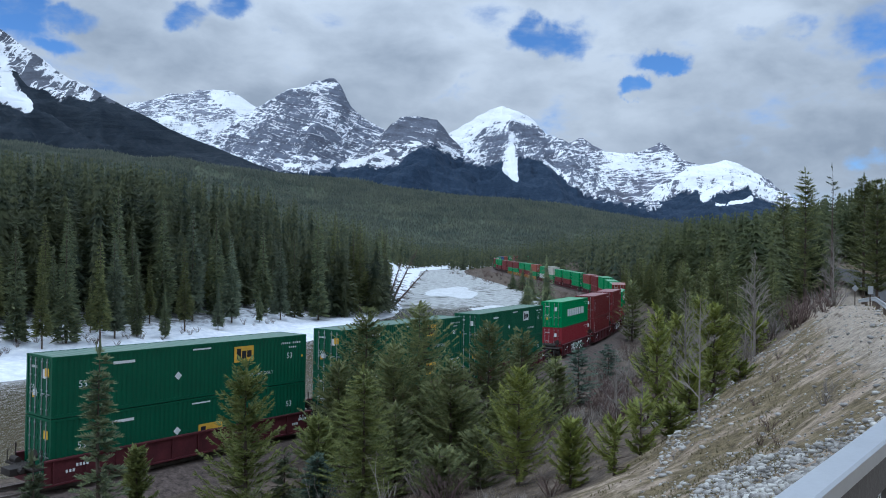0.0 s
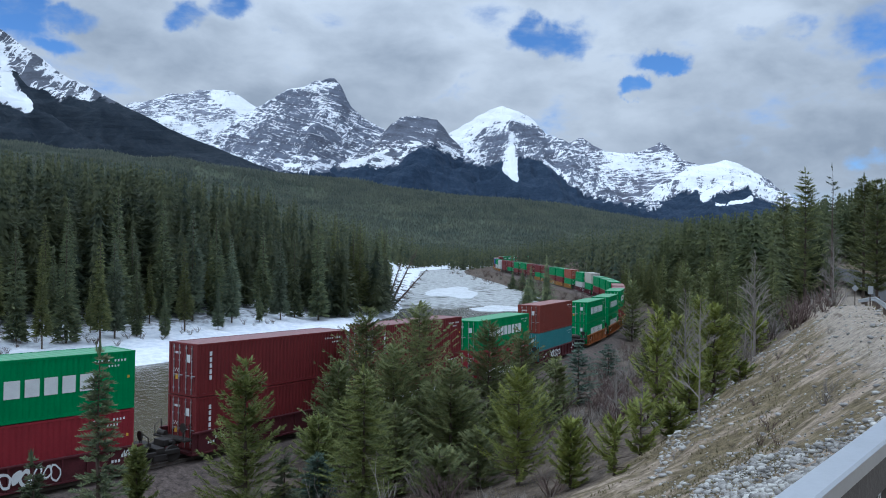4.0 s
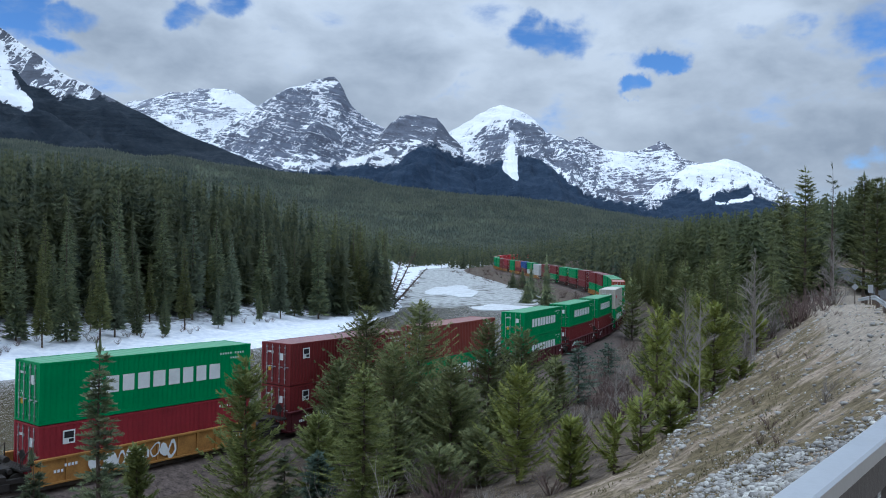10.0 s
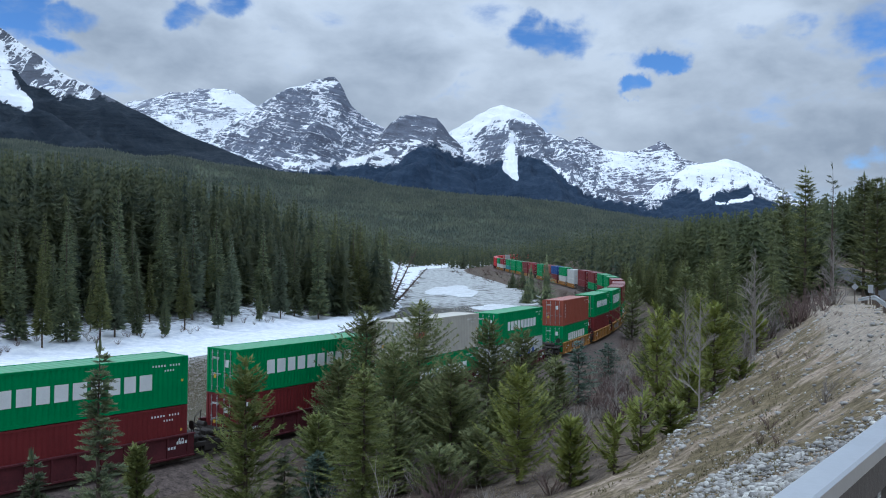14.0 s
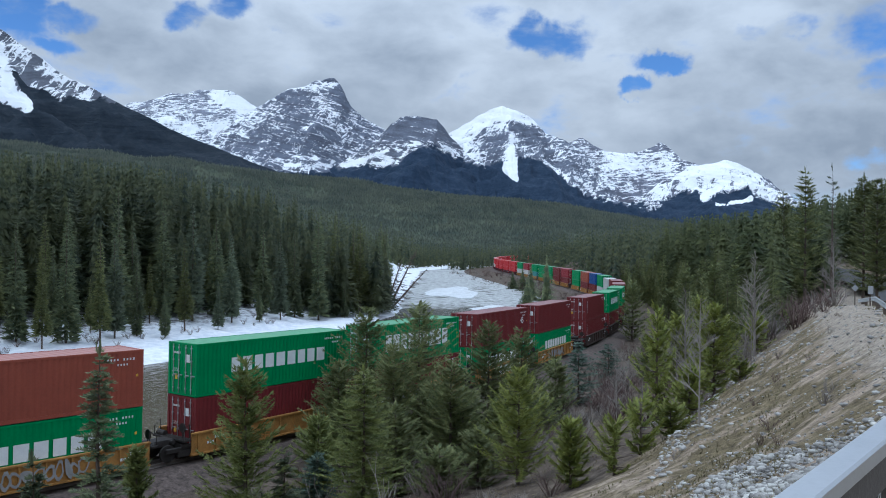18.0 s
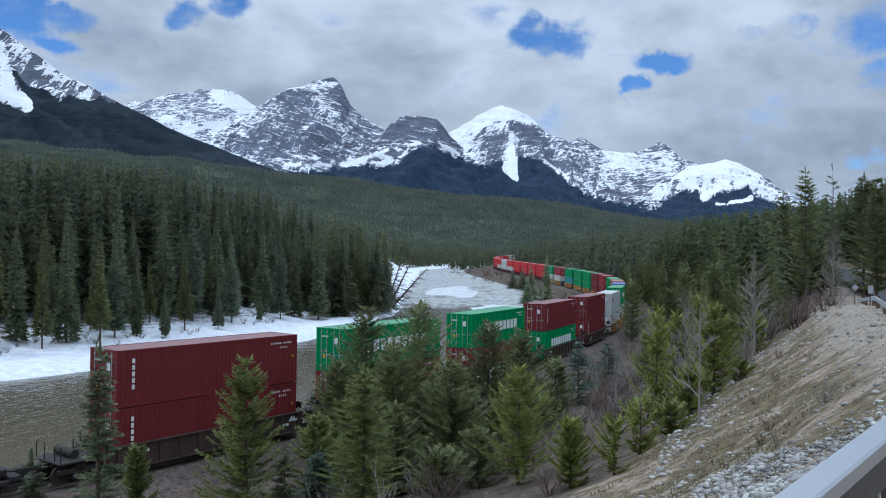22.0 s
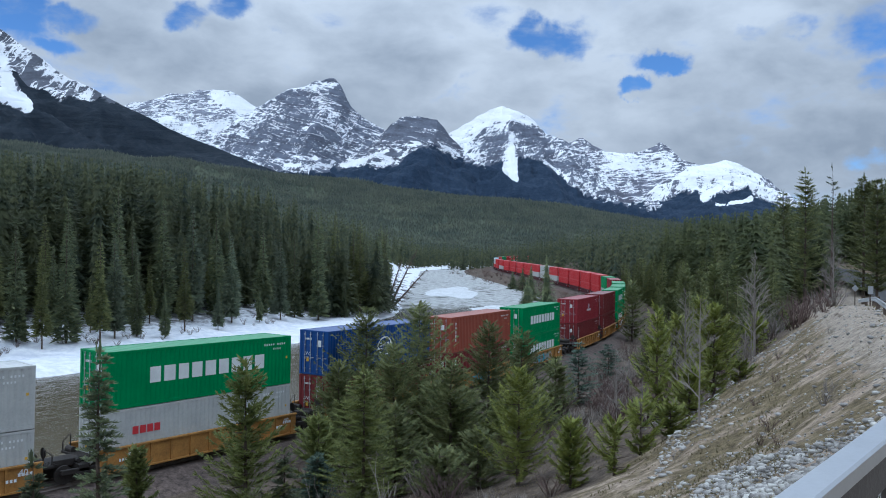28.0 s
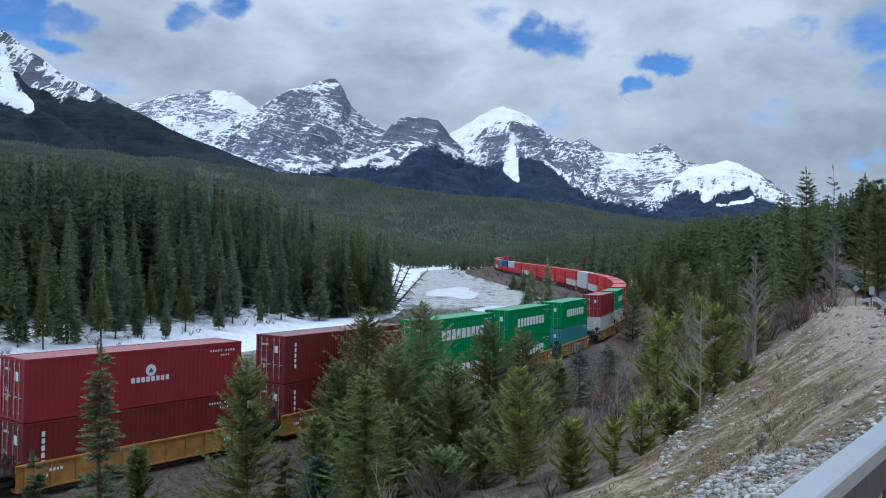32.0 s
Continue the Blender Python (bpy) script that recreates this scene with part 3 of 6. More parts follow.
def build_ground():
    xs = steps((-4800, -1200, 300), (-1200, -400, 80), (-400, -130, 15), (-130, -60, 3), (-60, -2, 1.2), (-2, 28, 0.5), (28, 70, 1.2), (70, 150, 4), (150, 500, 20), (500, 1400, 90), (1400, 4800, 340))
    ys = steps((-900, -200, 70), (-200, -20, 10), (-20, 0, 2.0), (0, 40, 0.5), (40, 110, 1.0), (110, 230, 2.0), (230, 700, 8), (700, 2600, 50), (2600, 4800, 220))
    ob = sheet("ground", xs, ys, land, M_GROUND)
    me = ob.data
    co = np.empty(len(me.vertices) * 3, np.float32)
    me.vertices.foreach_get("co", co)
    x, y, z = co.reshape(-1, 3).T
    s, e = off_line(x, y)
    b = beyond_shore(x, y)
    crest = np.interp(s, CREST_S, CREST_E)
    far = np.hypot(x, y)
    zones = {"snow": np.where((e < -12) & (far < 900), smooth(-2, 1, b) * (1.15 - 0.62 * smooth(6, 22, b)), 0),
             "grass": np.where(e > 0, smooth(21, 29, e) * (1 - 0.4 * smooth(70, 130, s)) * (1 - smooth(14, 26, e - crest)), 0) * (far < 300),
             "gravel": np.where((e > 0) & (far < 300), np.maximum(smooth(-3.5, 0.5, e - crest) * (1 - smooth(8, 13, e - crest)), 0.25 * smooth(17, 24, e)), 0)}
    zones["woods"] = smooth(560, 760, far)
    for name, v in zones.items():
        at = me.attributes.new(name, "FLOAT", "POINT")
        at.data.foreach_set("value", np.asarray(v, np.float32))
    tagged(ob, "valley ground of forest floor, dry grass, gravel and snow", "ground", kind="structure")


build_ground()
river = sheet("river", steps((-400, -60, 20), (-60, 60, 3), (60, 200, 20)), steps((-250, 60, 20), (60, 260, 3), (260, 760, 20)), lambda x, y: np.full(len(x), WATER), M_WATER)
tagged(river, "olive-brown river, half covered by grey slush upstream", "river", kind="structure")


# ---- mountains ----
def lattice(seed):
    return np.random.RandomState(seed).rand(64, 64)


def value_noise(x, y, table):
    xi, yi = np.floor(x).astype(int), np.floor(y).astype(int)
    fx, fy = x - xi, y - yi
    fx, fy = fx * fx * (3 - 2 * fx), fy * fy * (3 - 2 * fy)
    a, b = table[xi % 64, yi % 64], table[(xi + 1) % 64, yi % 64]
    c, d = table[xi % 64, (yi + 1) % 64], table[(xi + 1) % 64, (yi + 1) % 64]
    return (a * (1 - fx) + b * fx) * (1 - fy) + (c * (1 - fx) + d * fx) * fy


def ridged(x, y, seed, octaves=5):
    out, amp = 0, 1.0
    for k in range(octaves):
        out = out + amp * (1 - abs(2 * value_noise(x * 2 ** k + 7.3 * k, y * 2 ** k + 3.1 * k, lattice(seed + k)) - 1))
        amp *= 0.5
    return out / 1.94


def seen(a, b):
    """Bearing and height, on a plane F away, of a landmark that is noted against the leaning horizon."""
    u, v, k = a - 784.0, b - 441.0, radians(0.376)
    return u * math.cos(k) + v * math.sin(k), -10.0 + u * math.sin(k) - v * math.cos(k)


def stroke(bx, bz, points, w0, w1):
    """How near places are to a line of landmarks: 1 on it, 0 past its half width, which goes from w0 to w1."""
    best = np.full(bx.shape, 9.0)
    p = [seen(*q) for q in points]
    n = len(p) - 1
    for i in range(n):
        (x0, z0), (x1, z1) = p[i], p[i + 1]
        ex, ez = x1 - x0, z1 - z0
        t = np.clip(((bx - x0) * ex + (bz - z0) * ez) / (ex * ex + ez * ez), 0, 1)
        best = np.minimum(best, np.hypot(bx - x0 - t * ex, bz - z0 - t * ez) / (w0 + (w1 - w0) * (i + t) / n))
    return 1 - smooth(0.0, 1.7, best)


def mountain(label, away, crest, front, material, seed, lean=0.0, steep=1.25, rough=0.24, foot=-3.0, back=900.0, treeline=(), drifts=(), groves=()):
    """crest: (x, z) along the ridge, in metres, which stands away metres up the valley. treeline: the upper edge of the woods. drifts: snowfields
    (or, below zero, bare cliffs), each an amount, two half widths and a line. groves: woods above the treeline."""
    cx, cz = [c[0] for c in crest], [c[1] for c in crest]
    xs = np.linspace(cx[0], cx[-1], 300)
    vs = np.concatenate([-front * np.linspace(1, 0, 112)[:-1] ** 1.25, np.linspace(0, back, 10)])
    gx, gv = np.meshgrid(xs, vs)
    top = np.interp(gx, cx, cz) - foot
    u = gx / 260.0
    jag = (ridged(u * 2.2, gx * 0, seed + 20, 5) - 0.6) * 0.022
    t = np.clip(-gv / front, 0, 1)
    spur = ridged(u + 0.5 * t, t * 1.2 + seed, seed, 5) - 0.55
    t2 = np.clip(t * (1 - 0.42 * spur), 0, 1)
    fall = (1 - t2) ** steep
    z = top * fall * (1 + jag)
    z = z + np.max(cz) * rough * (ridged(gx / 190.0, gv / 190.0, seed + 9, 6) - 0.97) * np.minimum(1, t * 9) * np.clip(z / 120, 0, 1)
    # stepped cliffs
    band = 46.0
    zz = (z + 0.25 * gx + 30 * ridged(gx / 500, gv / 500, seed + 3, 3)) / band
    fr = zz - np.floor(zz)
    z = np.where(z > 120, z + (smooth(0.25, 0.8, fr) - fr) * band * 0.2, z)
    z = np.where(gv > 0, top * (1 - gv / back) * (1 + jag), z) + foot
    verts = np.stack([gx.ravel() + lean * gv.ravel(), away + gv.ravel(), z.ravel()], 1)
    n, m = len(xs), len(vs)
    i = np.arange(n * m).reshape(m, n)
    quads = np.stack([i[:-1, :-1], i[:-1, 1:], i[1:, 1:], i[1:, :-1]], -1).reshape(-1, 4)
    ob = raw("mountain", verts, quads, material, None, True)
    bx, bz = verts[:, 0] / verts[:, 1] * F, (verts[:, 2] - EYE[2]) / verts[:, 1] * F
    bx0 = bx
    bx = bx + 9.0 * (ridged(bx / 22.0, bz / 60.0, seed + 40, 4) - 0.62)
    bz = bz + 7.0 * (ridged(bx0 / 16.0, bz / 30.0, seed + 50, 4) - 0.62)
    edge = [seen(*q) for q in treeline]
    woody = np.clip((np.interp(bx, [e[0] for e in edge], [e[1] for e in edge]) - bz) / 14.0, -2.5, 2.5)
    drift = np.zeros(len(verts))
    for amount, w0, w1, points in drifts:
        k = stroke(bx, bz, points, w0, w1)
        drift += amount * k
        if amount >= 0.44:
            woody -= 3.6 * k
    for w0, w1, points in groves:
        woody += 4.0 * stroke(bx, bz, points, w0, w1)
    for name, v in (("woody", woody), ("drift", drift)):
        ob.data.attributes.new(name, "FLOAT", "POINT").data.foreach_set("value", np.asarray(v, np.float32))
    return tagged(ob, label, "mountain", "mountains round the valley", "structure")


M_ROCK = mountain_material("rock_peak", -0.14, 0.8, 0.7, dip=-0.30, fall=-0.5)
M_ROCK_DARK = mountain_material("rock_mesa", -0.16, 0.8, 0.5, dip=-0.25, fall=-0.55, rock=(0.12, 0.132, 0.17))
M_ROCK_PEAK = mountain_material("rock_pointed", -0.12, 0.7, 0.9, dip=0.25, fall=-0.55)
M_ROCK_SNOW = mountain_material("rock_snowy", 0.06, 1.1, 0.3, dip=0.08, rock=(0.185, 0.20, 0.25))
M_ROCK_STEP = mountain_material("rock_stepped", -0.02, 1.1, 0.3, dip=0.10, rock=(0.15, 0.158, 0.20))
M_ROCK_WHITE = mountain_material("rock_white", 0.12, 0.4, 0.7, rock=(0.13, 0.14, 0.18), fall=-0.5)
M_ROCK_LEFT = mountain_material("rock_wooded", 0.06, 0.2, 1.0, rock=(0.12, 0.13, 0.16), fall=-0.22, hazy_wood=((0.014, 0.022, 0.034), (0.033, 0.041, 0.051)), ragged=1.3)
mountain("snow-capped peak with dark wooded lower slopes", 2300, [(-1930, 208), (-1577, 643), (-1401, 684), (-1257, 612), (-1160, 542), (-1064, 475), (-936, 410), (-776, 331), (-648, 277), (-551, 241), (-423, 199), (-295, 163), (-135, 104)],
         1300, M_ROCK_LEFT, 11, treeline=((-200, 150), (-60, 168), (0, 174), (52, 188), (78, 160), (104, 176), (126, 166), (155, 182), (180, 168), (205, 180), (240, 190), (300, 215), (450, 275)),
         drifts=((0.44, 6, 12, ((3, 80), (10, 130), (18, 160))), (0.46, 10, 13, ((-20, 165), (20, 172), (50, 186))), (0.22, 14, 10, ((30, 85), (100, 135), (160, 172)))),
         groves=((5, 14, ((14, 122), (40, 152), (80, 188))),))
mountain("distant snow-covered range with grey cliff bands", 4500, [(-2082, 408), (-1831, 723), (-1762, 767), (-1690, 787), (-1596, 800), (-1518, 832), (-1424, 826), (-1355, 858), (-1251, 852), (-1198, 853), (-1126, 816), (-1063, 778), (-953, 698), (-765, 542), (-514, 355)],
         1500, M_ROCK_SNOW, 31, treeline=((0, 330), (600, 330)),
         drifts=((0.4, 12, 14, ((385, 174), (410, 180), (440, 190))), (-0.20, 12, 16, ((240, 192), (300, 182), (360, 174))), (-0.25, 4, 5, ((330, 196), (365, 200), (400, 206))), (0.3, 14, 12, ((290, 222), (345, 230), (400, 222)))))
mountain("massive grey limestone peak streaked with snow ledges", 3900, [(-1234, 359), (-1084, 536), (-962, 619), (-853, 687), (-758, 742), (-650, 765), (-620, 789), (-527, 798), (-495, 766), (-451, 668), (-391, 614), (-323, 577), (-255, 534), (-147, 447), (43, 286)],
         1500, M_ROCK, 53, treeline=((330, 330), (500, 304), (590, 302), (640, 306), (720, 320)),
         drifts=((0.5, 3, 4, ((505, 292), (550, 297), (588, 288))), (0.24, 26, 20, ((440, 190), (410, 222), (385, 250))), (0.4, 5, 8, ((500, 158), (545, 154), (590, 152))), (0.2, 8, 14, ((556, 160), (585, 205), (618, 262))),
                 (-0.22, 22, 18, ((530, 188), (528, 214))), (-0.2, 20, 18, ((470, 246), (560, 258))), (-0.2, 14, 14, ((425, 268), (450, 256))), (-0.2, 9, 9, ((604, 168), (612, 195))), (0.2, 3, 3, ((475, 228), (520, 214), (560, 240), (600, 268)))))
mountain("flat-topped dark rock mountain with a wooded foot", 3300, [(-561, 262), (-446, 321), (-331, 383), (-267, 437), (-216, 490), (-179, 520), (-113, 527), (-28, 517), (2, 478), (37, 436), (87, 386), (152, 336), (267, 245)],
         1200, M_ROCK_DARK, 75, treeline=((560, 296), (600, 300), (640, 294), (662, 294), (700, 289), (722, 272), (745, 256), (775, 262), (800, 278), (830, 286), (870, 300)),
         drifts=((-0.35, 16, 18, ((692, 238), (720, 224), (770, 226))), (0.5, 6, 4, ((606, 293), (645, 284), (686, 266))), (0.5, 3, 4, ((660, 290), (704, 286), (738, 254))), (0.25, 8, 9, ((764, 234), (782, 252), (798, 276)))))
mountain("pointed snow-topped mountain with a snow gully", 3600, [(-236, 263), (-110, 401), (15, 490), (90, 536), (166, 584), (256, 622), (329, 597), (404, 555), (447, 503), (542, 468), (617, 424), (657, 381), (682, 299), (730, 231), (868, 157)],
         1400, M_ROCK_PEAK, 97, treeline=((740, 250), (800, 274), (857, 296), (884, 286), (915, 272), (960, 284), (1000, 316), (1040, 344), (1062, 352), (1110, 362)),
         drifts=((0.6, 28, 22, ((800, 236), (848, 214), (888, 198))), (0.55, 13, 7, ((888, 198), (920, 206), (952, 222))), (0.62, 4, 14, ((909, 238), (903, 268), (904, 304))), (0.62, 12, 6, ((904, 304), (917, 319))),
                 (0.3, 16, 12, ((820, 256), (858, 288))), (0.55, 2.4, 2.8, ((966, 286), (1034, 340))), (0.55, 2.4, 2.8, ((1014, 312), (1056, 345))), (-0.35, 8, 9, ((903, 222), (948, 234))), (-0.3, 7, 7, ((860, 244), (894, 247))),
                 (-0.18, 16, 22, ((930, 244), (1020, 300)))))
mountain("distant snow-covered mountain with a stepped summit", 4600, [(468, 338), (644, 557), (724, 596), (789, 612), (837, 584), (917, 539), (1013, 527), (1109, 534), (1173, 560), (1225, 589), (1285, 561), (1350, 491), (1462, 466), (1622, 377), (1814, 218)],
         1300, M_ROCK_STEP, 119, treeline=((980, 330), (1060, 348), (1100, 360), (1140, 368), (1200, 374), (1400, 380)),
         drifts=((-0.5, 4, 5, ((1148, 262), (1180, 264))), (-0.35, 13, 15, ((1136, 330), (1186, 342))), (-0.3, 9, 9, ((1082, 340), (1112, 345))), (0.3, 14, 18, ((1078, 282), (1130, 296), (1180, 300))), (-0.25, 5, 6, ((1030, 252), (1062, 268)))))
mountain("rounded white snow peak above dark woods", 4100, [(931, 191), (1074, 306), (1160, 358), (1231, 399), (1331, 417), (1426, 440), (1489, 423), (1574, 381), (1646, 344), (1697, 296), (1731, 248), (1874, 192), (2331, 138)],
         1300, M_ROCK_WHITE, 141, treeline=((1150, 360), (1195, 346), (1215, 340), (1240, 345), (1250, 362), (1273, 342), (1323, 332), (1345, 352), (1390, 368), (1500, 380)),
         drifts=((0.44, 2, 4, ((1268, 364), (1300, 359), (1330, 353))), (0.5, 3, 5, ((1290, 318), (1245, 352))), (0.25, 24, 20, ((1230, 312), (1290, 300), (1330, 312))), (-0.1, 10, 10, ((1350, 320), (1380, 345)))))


# ---- the line: ballast and rails ----
def strip(name, profile, s0, s1, ds, material, label, category, parent=None):
    """A profile of (side, up) points carried along the line."""
    ss = np.arange(s0, s1 + ds, ds)
    px, py, pz, ph = (np.interp(ss, LINE_S, a) for a in (LINE_X, LINE_Y, LINE_Z, LINE_H))
    rows = [np.stack([px + e * np.cos(ph), py - e * np.sin(ph), pz + u], 1) for e, u in profile]
    verts = np.stack(rows, 1).reshape(-1, 3)
    n, m = len(profile), len(ss)
    i = np.arange(n * m).reshape(m, n)
    quads = np.stack([i[:-1, :-1], i[1:, :-1], i[1:, 1:], i[:-1, 1:]], -1).reshape(-1, 4)
    ob = raw(name, verts, quads, material, parent)
    return tagged(ob, label, category, kind="structure") if label else ob


strip("ballast_bed", [(-4.6, -1.3), (-3.4, -0.62), (-1.9, -0.22), (1.9, -0.22), (3.4, -0.62), (4.6, -1.3)], -700, 700, 2.0, M_BALLAST, "brown-grey crushed stone ballast under the track", "ballast")
for side in (-0.755, 0.755):
    strip("rail", [(side - 0.07, -0.18), (side - 0.015, -0.15), (side - 0.036, -0.04), (side - 0.036, 0), (side + 0.036, 0), (side + 0.036, -0.04), (side + 0.015, -0.15), (side + 0.07, -0.18)], -700, 1250, 2.0, M_STEEL, "worn steel rail spiked to the ties", "rail")


# ---- conifers ----
def spray_tree(count, tiers, rng, radius=0.16, bare=0.08, droop=0.25, taper=0.9, size=0.5, core=0.4, wide=1.0):
    """A conifer one unit high: short needled shoots standing out in tiers round a dense heart."""
    verts, tris = [], []
    lean = rng.uniform(0, 6.28)
    for i in range(count):
        f = 1 - math.sqrt(rng.random()) if rng.random() < 0.62 else rng.random()
        tier = (math.floor(f * tiers) + rng.gauss(0.5, 0.22)) / tiers
        f = min(max(tier, 0.0), 0.985)
        a = rng.uniform(0, 6.283)
        r0 = (radius * (1 - f) ** taper * (0.85 + 0.3 * math.sin(2 * a + lean + 9 * f)) + 0.010) * (0.7 + 0.3 * min(1, f * 6))
        u = rng.uniform(0.3, 0.85)
        reach = r0 * size * rng.uniform(0.6, 1.5) + 0.006
        z = bare + (1 - bare) * f - droop * r0 * u
        c, q = math.cos(a), math.sin(a)
        b = a + rng.uniform(-0.9, 0.9)
        dx, dy, dz = math.cos(b), math.sin(b), rng.uniform(-0.75, 0.35) * (0.4 + droop) + 0.15
        w = reach * rng.uniform(0.16, 0.30) * wide
        roll = rng.uniform(0.1, 1.0)
        x0, y0 = c * r0 * u, q * r0 * u
        n = len(verts)
        verts += [(x0 - dy * w * roll, y0 + dx * w * roll, z + w * (1 - roll)), (x0 + dy * w * roll, y0 - dx * w * roll, z - w * (1 - roll)), (x0 + dx * reach, y0 + dy * reach, z + dz * reach)]
        tris += [(n, n + 1, n + 2)]
    n = len(verts)
    verts += [(core * radius * math.cos(k * 1.2566), core * radius * math.sin(k * 1.2566), bare + 0.03 * (k % 2)) for k in range(5)] + [(0, 0, 0.9)]
    tris += [(n + k, n + (k + 1) % 5, n + 5) for k in range(5)]
    return np.array(verts, np.float32), np.array(tris, np.int32)


def scatter(name, templates, places, material, rng):
    """Many small trees joined into one mesh: places are x, y, z, height, stretch."""
    vs, ts, base = [], [], 0
    pick = rng.randint(0, len(templates), len(places))
    for k, (tv, tt) in enumerate(templates):
        p = places[pick == k]
        if not len(p):
            continue
        a = rng.uniform(0, 6.283, len(p))
        c, s = np.cos(a)[:, None], np.sin(a)[:, None]
        h, w = p[:, 3:4], p[:, 3:4] * p[:, 4:5]
        x = (tv[:, 0] * c - tv[:, 1] * s) * w + p[:, 0:1]
        y = (tv[:, 0] * s + tv[:, 1] * c) * w + p[:, 1:2]
        z = tv[:, 2] * h + p[:, 2:3]
        vs.append(np.stack([x, y, z], -1).reshape(-1, 3))
        ts.append((tt[None] + (base + np.arange(len(p)) * len(tv))[:, None, None]).reshape(-1, 3))
        base += len(p) * len(tv)
    return raw(name, np.concatenate(vs), np.concatenate(ts), material)


def in_view(x, y, margin=0.62):
    return (y > 5) & (abs(x) < y * margin + 6)


def skirt_tree(tiers, points, sprays, rng, radius=0.15, bare=0.08, taper=0.95, droop=0.5):
    """A conifer one unit high: ragged skirts of boughs one above the other, with loose shoots round them."""
    verts, tris = [], []
    lop = rng.uniform(0, 6.28)
    for i in range(tiers):
        f = (i + rng.uniform(-0.3, 0.3)) / tiers
        f = min(max(f, 0.0), 0.97)
        r0 = radius * (1 - f) ** taper * (0.75 + 0.25 * min(1, f * 7)) * rng.uniform(0.8, 1.12) + 0.008
        z = bare + (1 - bare) * f
        n = len(verts)
        turn = rng.uniform(0, 6.28)
        verts.append((0, 0, z + 0.55 * r0 + 0.02))
        for k in range(2 * points):
            a = turn + 3.14159 * k / points + rng.uniform(-0.12, 0.12)
            r = r0 * (rng.uniform(0.42, 0.85) if k % 2 == 0 else rng.uniform(0.2, 0.42)) * (1 + 0.15 * math.sin(a + lop))
            verts.append((r * math.cos(a), r * math.sin(a), z - droop * r * rng.uniform(0.4, 1.1) + (0.0 if k % 2 == 0 else 0.012)))
        m = 2 * points
        tris += [(n, n + 1 + k, n + 1 + (k + 1) % m) for k in range(m)]
    for i in range(sprays):
        f = 1 - math.sqrt(rng.random())
        a = rng.uniform(0, 6.283)
        r0 = (radius * (1 - f) ** taper + 0.006) * rng.uniform(0.45, 0.9)
        reach = r0 * rng.uniform(0.3, 0.75) + 0.008
        z = bare + (1 - bare) * f - droop * r0 * 0.4
        b = a + rng.uniform(-0.7, 0.7)
        w = reach * rng.uniform(0.12, 0.22)
        c, q = math.cos(b), math.sin(b)
        x0, y0 = r0 * math.cos(a), r0 * math.sin(a)
        n = len(verts)
        verts += [(x0 - q * w, y0 + c * w, z + 0.3 * w), (x0 + q * w, y0 - c * w, z - 0.3 * w), (x0 + c * reach, y0 + q * reach, z + reach * rng.uniform(-0.6, 0.35))]
        tris.append((n, n + 1, n + 2))
    return np.array(verts, np.float32), np.array(tris, np.int32)


rng = np.random.RandomState(5)
prng = random.Random(7)
FAR_TREES = [skirt_tree(24, 8, 520, prng, r, 0.08, 0.9, d) for r, d in ((0.125, 0.5), (0.14, 0.6), (0.16, 0.45), (0.135, 0.7), (0.17, 0.5), (0.15, 0.3))]
BACK_TREES = [skirt_tree(9, 4, 12, prng, r, 0.05, 0.9, 0.5) for r in (0.13, 0.15, 0.165, 0.14, 0.155)]
ROUND_TREES = [skirt_tree(18, 8, 480, prng, r, 0.12, 0.7, 0.15) for r in (0.15, 0.17, 0.19, 0.21)]


def spire(sides, rng):
    """The plainest far conifer: two ragged stacked cones."""
    verts, tris = [], []
    for z0, z1, r in ((0.0, 0.65, 0.24), (0.35, 1.0, 0.15)):
        n = len(verts)
        verts += [(r * rng.uniform(0.6, 1.3) * math.cos(6.283 * k / sides), r * rng.uniform(0.6, 1.3) * math.sin(6.283 * k / sides), z0 + rng.uniform(-0.05, 0.05)) for k in range(sides)] + [(0, 0, z1)]
        tris += [(n + k, n + (k + 1) % sides, n + sides) for k in range(sides)]
    return np.array(verts, np.float32), np.array(tris, np.int32)


TINY_TREES = [spire(4, prng) for _ in range(4)]


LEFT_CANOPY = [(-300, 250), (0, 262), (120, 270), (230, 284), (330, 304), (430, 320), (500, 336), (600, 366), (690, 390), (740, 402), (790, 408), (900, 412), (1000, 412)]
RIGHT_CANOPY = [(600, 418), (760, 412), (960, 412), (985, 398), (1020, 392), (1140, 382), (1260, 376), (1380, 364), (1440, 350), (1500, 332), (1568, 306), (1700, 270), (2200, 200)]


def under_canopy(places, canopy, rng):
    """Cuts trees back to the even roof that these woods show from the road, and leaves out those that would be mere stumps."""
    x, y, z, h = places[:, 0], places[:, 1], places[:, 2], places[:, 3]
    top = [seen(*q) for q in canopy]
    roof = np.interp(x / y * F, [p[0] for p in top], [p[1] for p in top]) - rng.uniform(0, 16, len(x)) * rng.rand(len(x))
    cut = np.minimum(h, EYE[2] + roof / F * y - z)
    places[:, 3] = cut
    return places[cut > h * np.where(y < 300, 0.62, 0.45)]


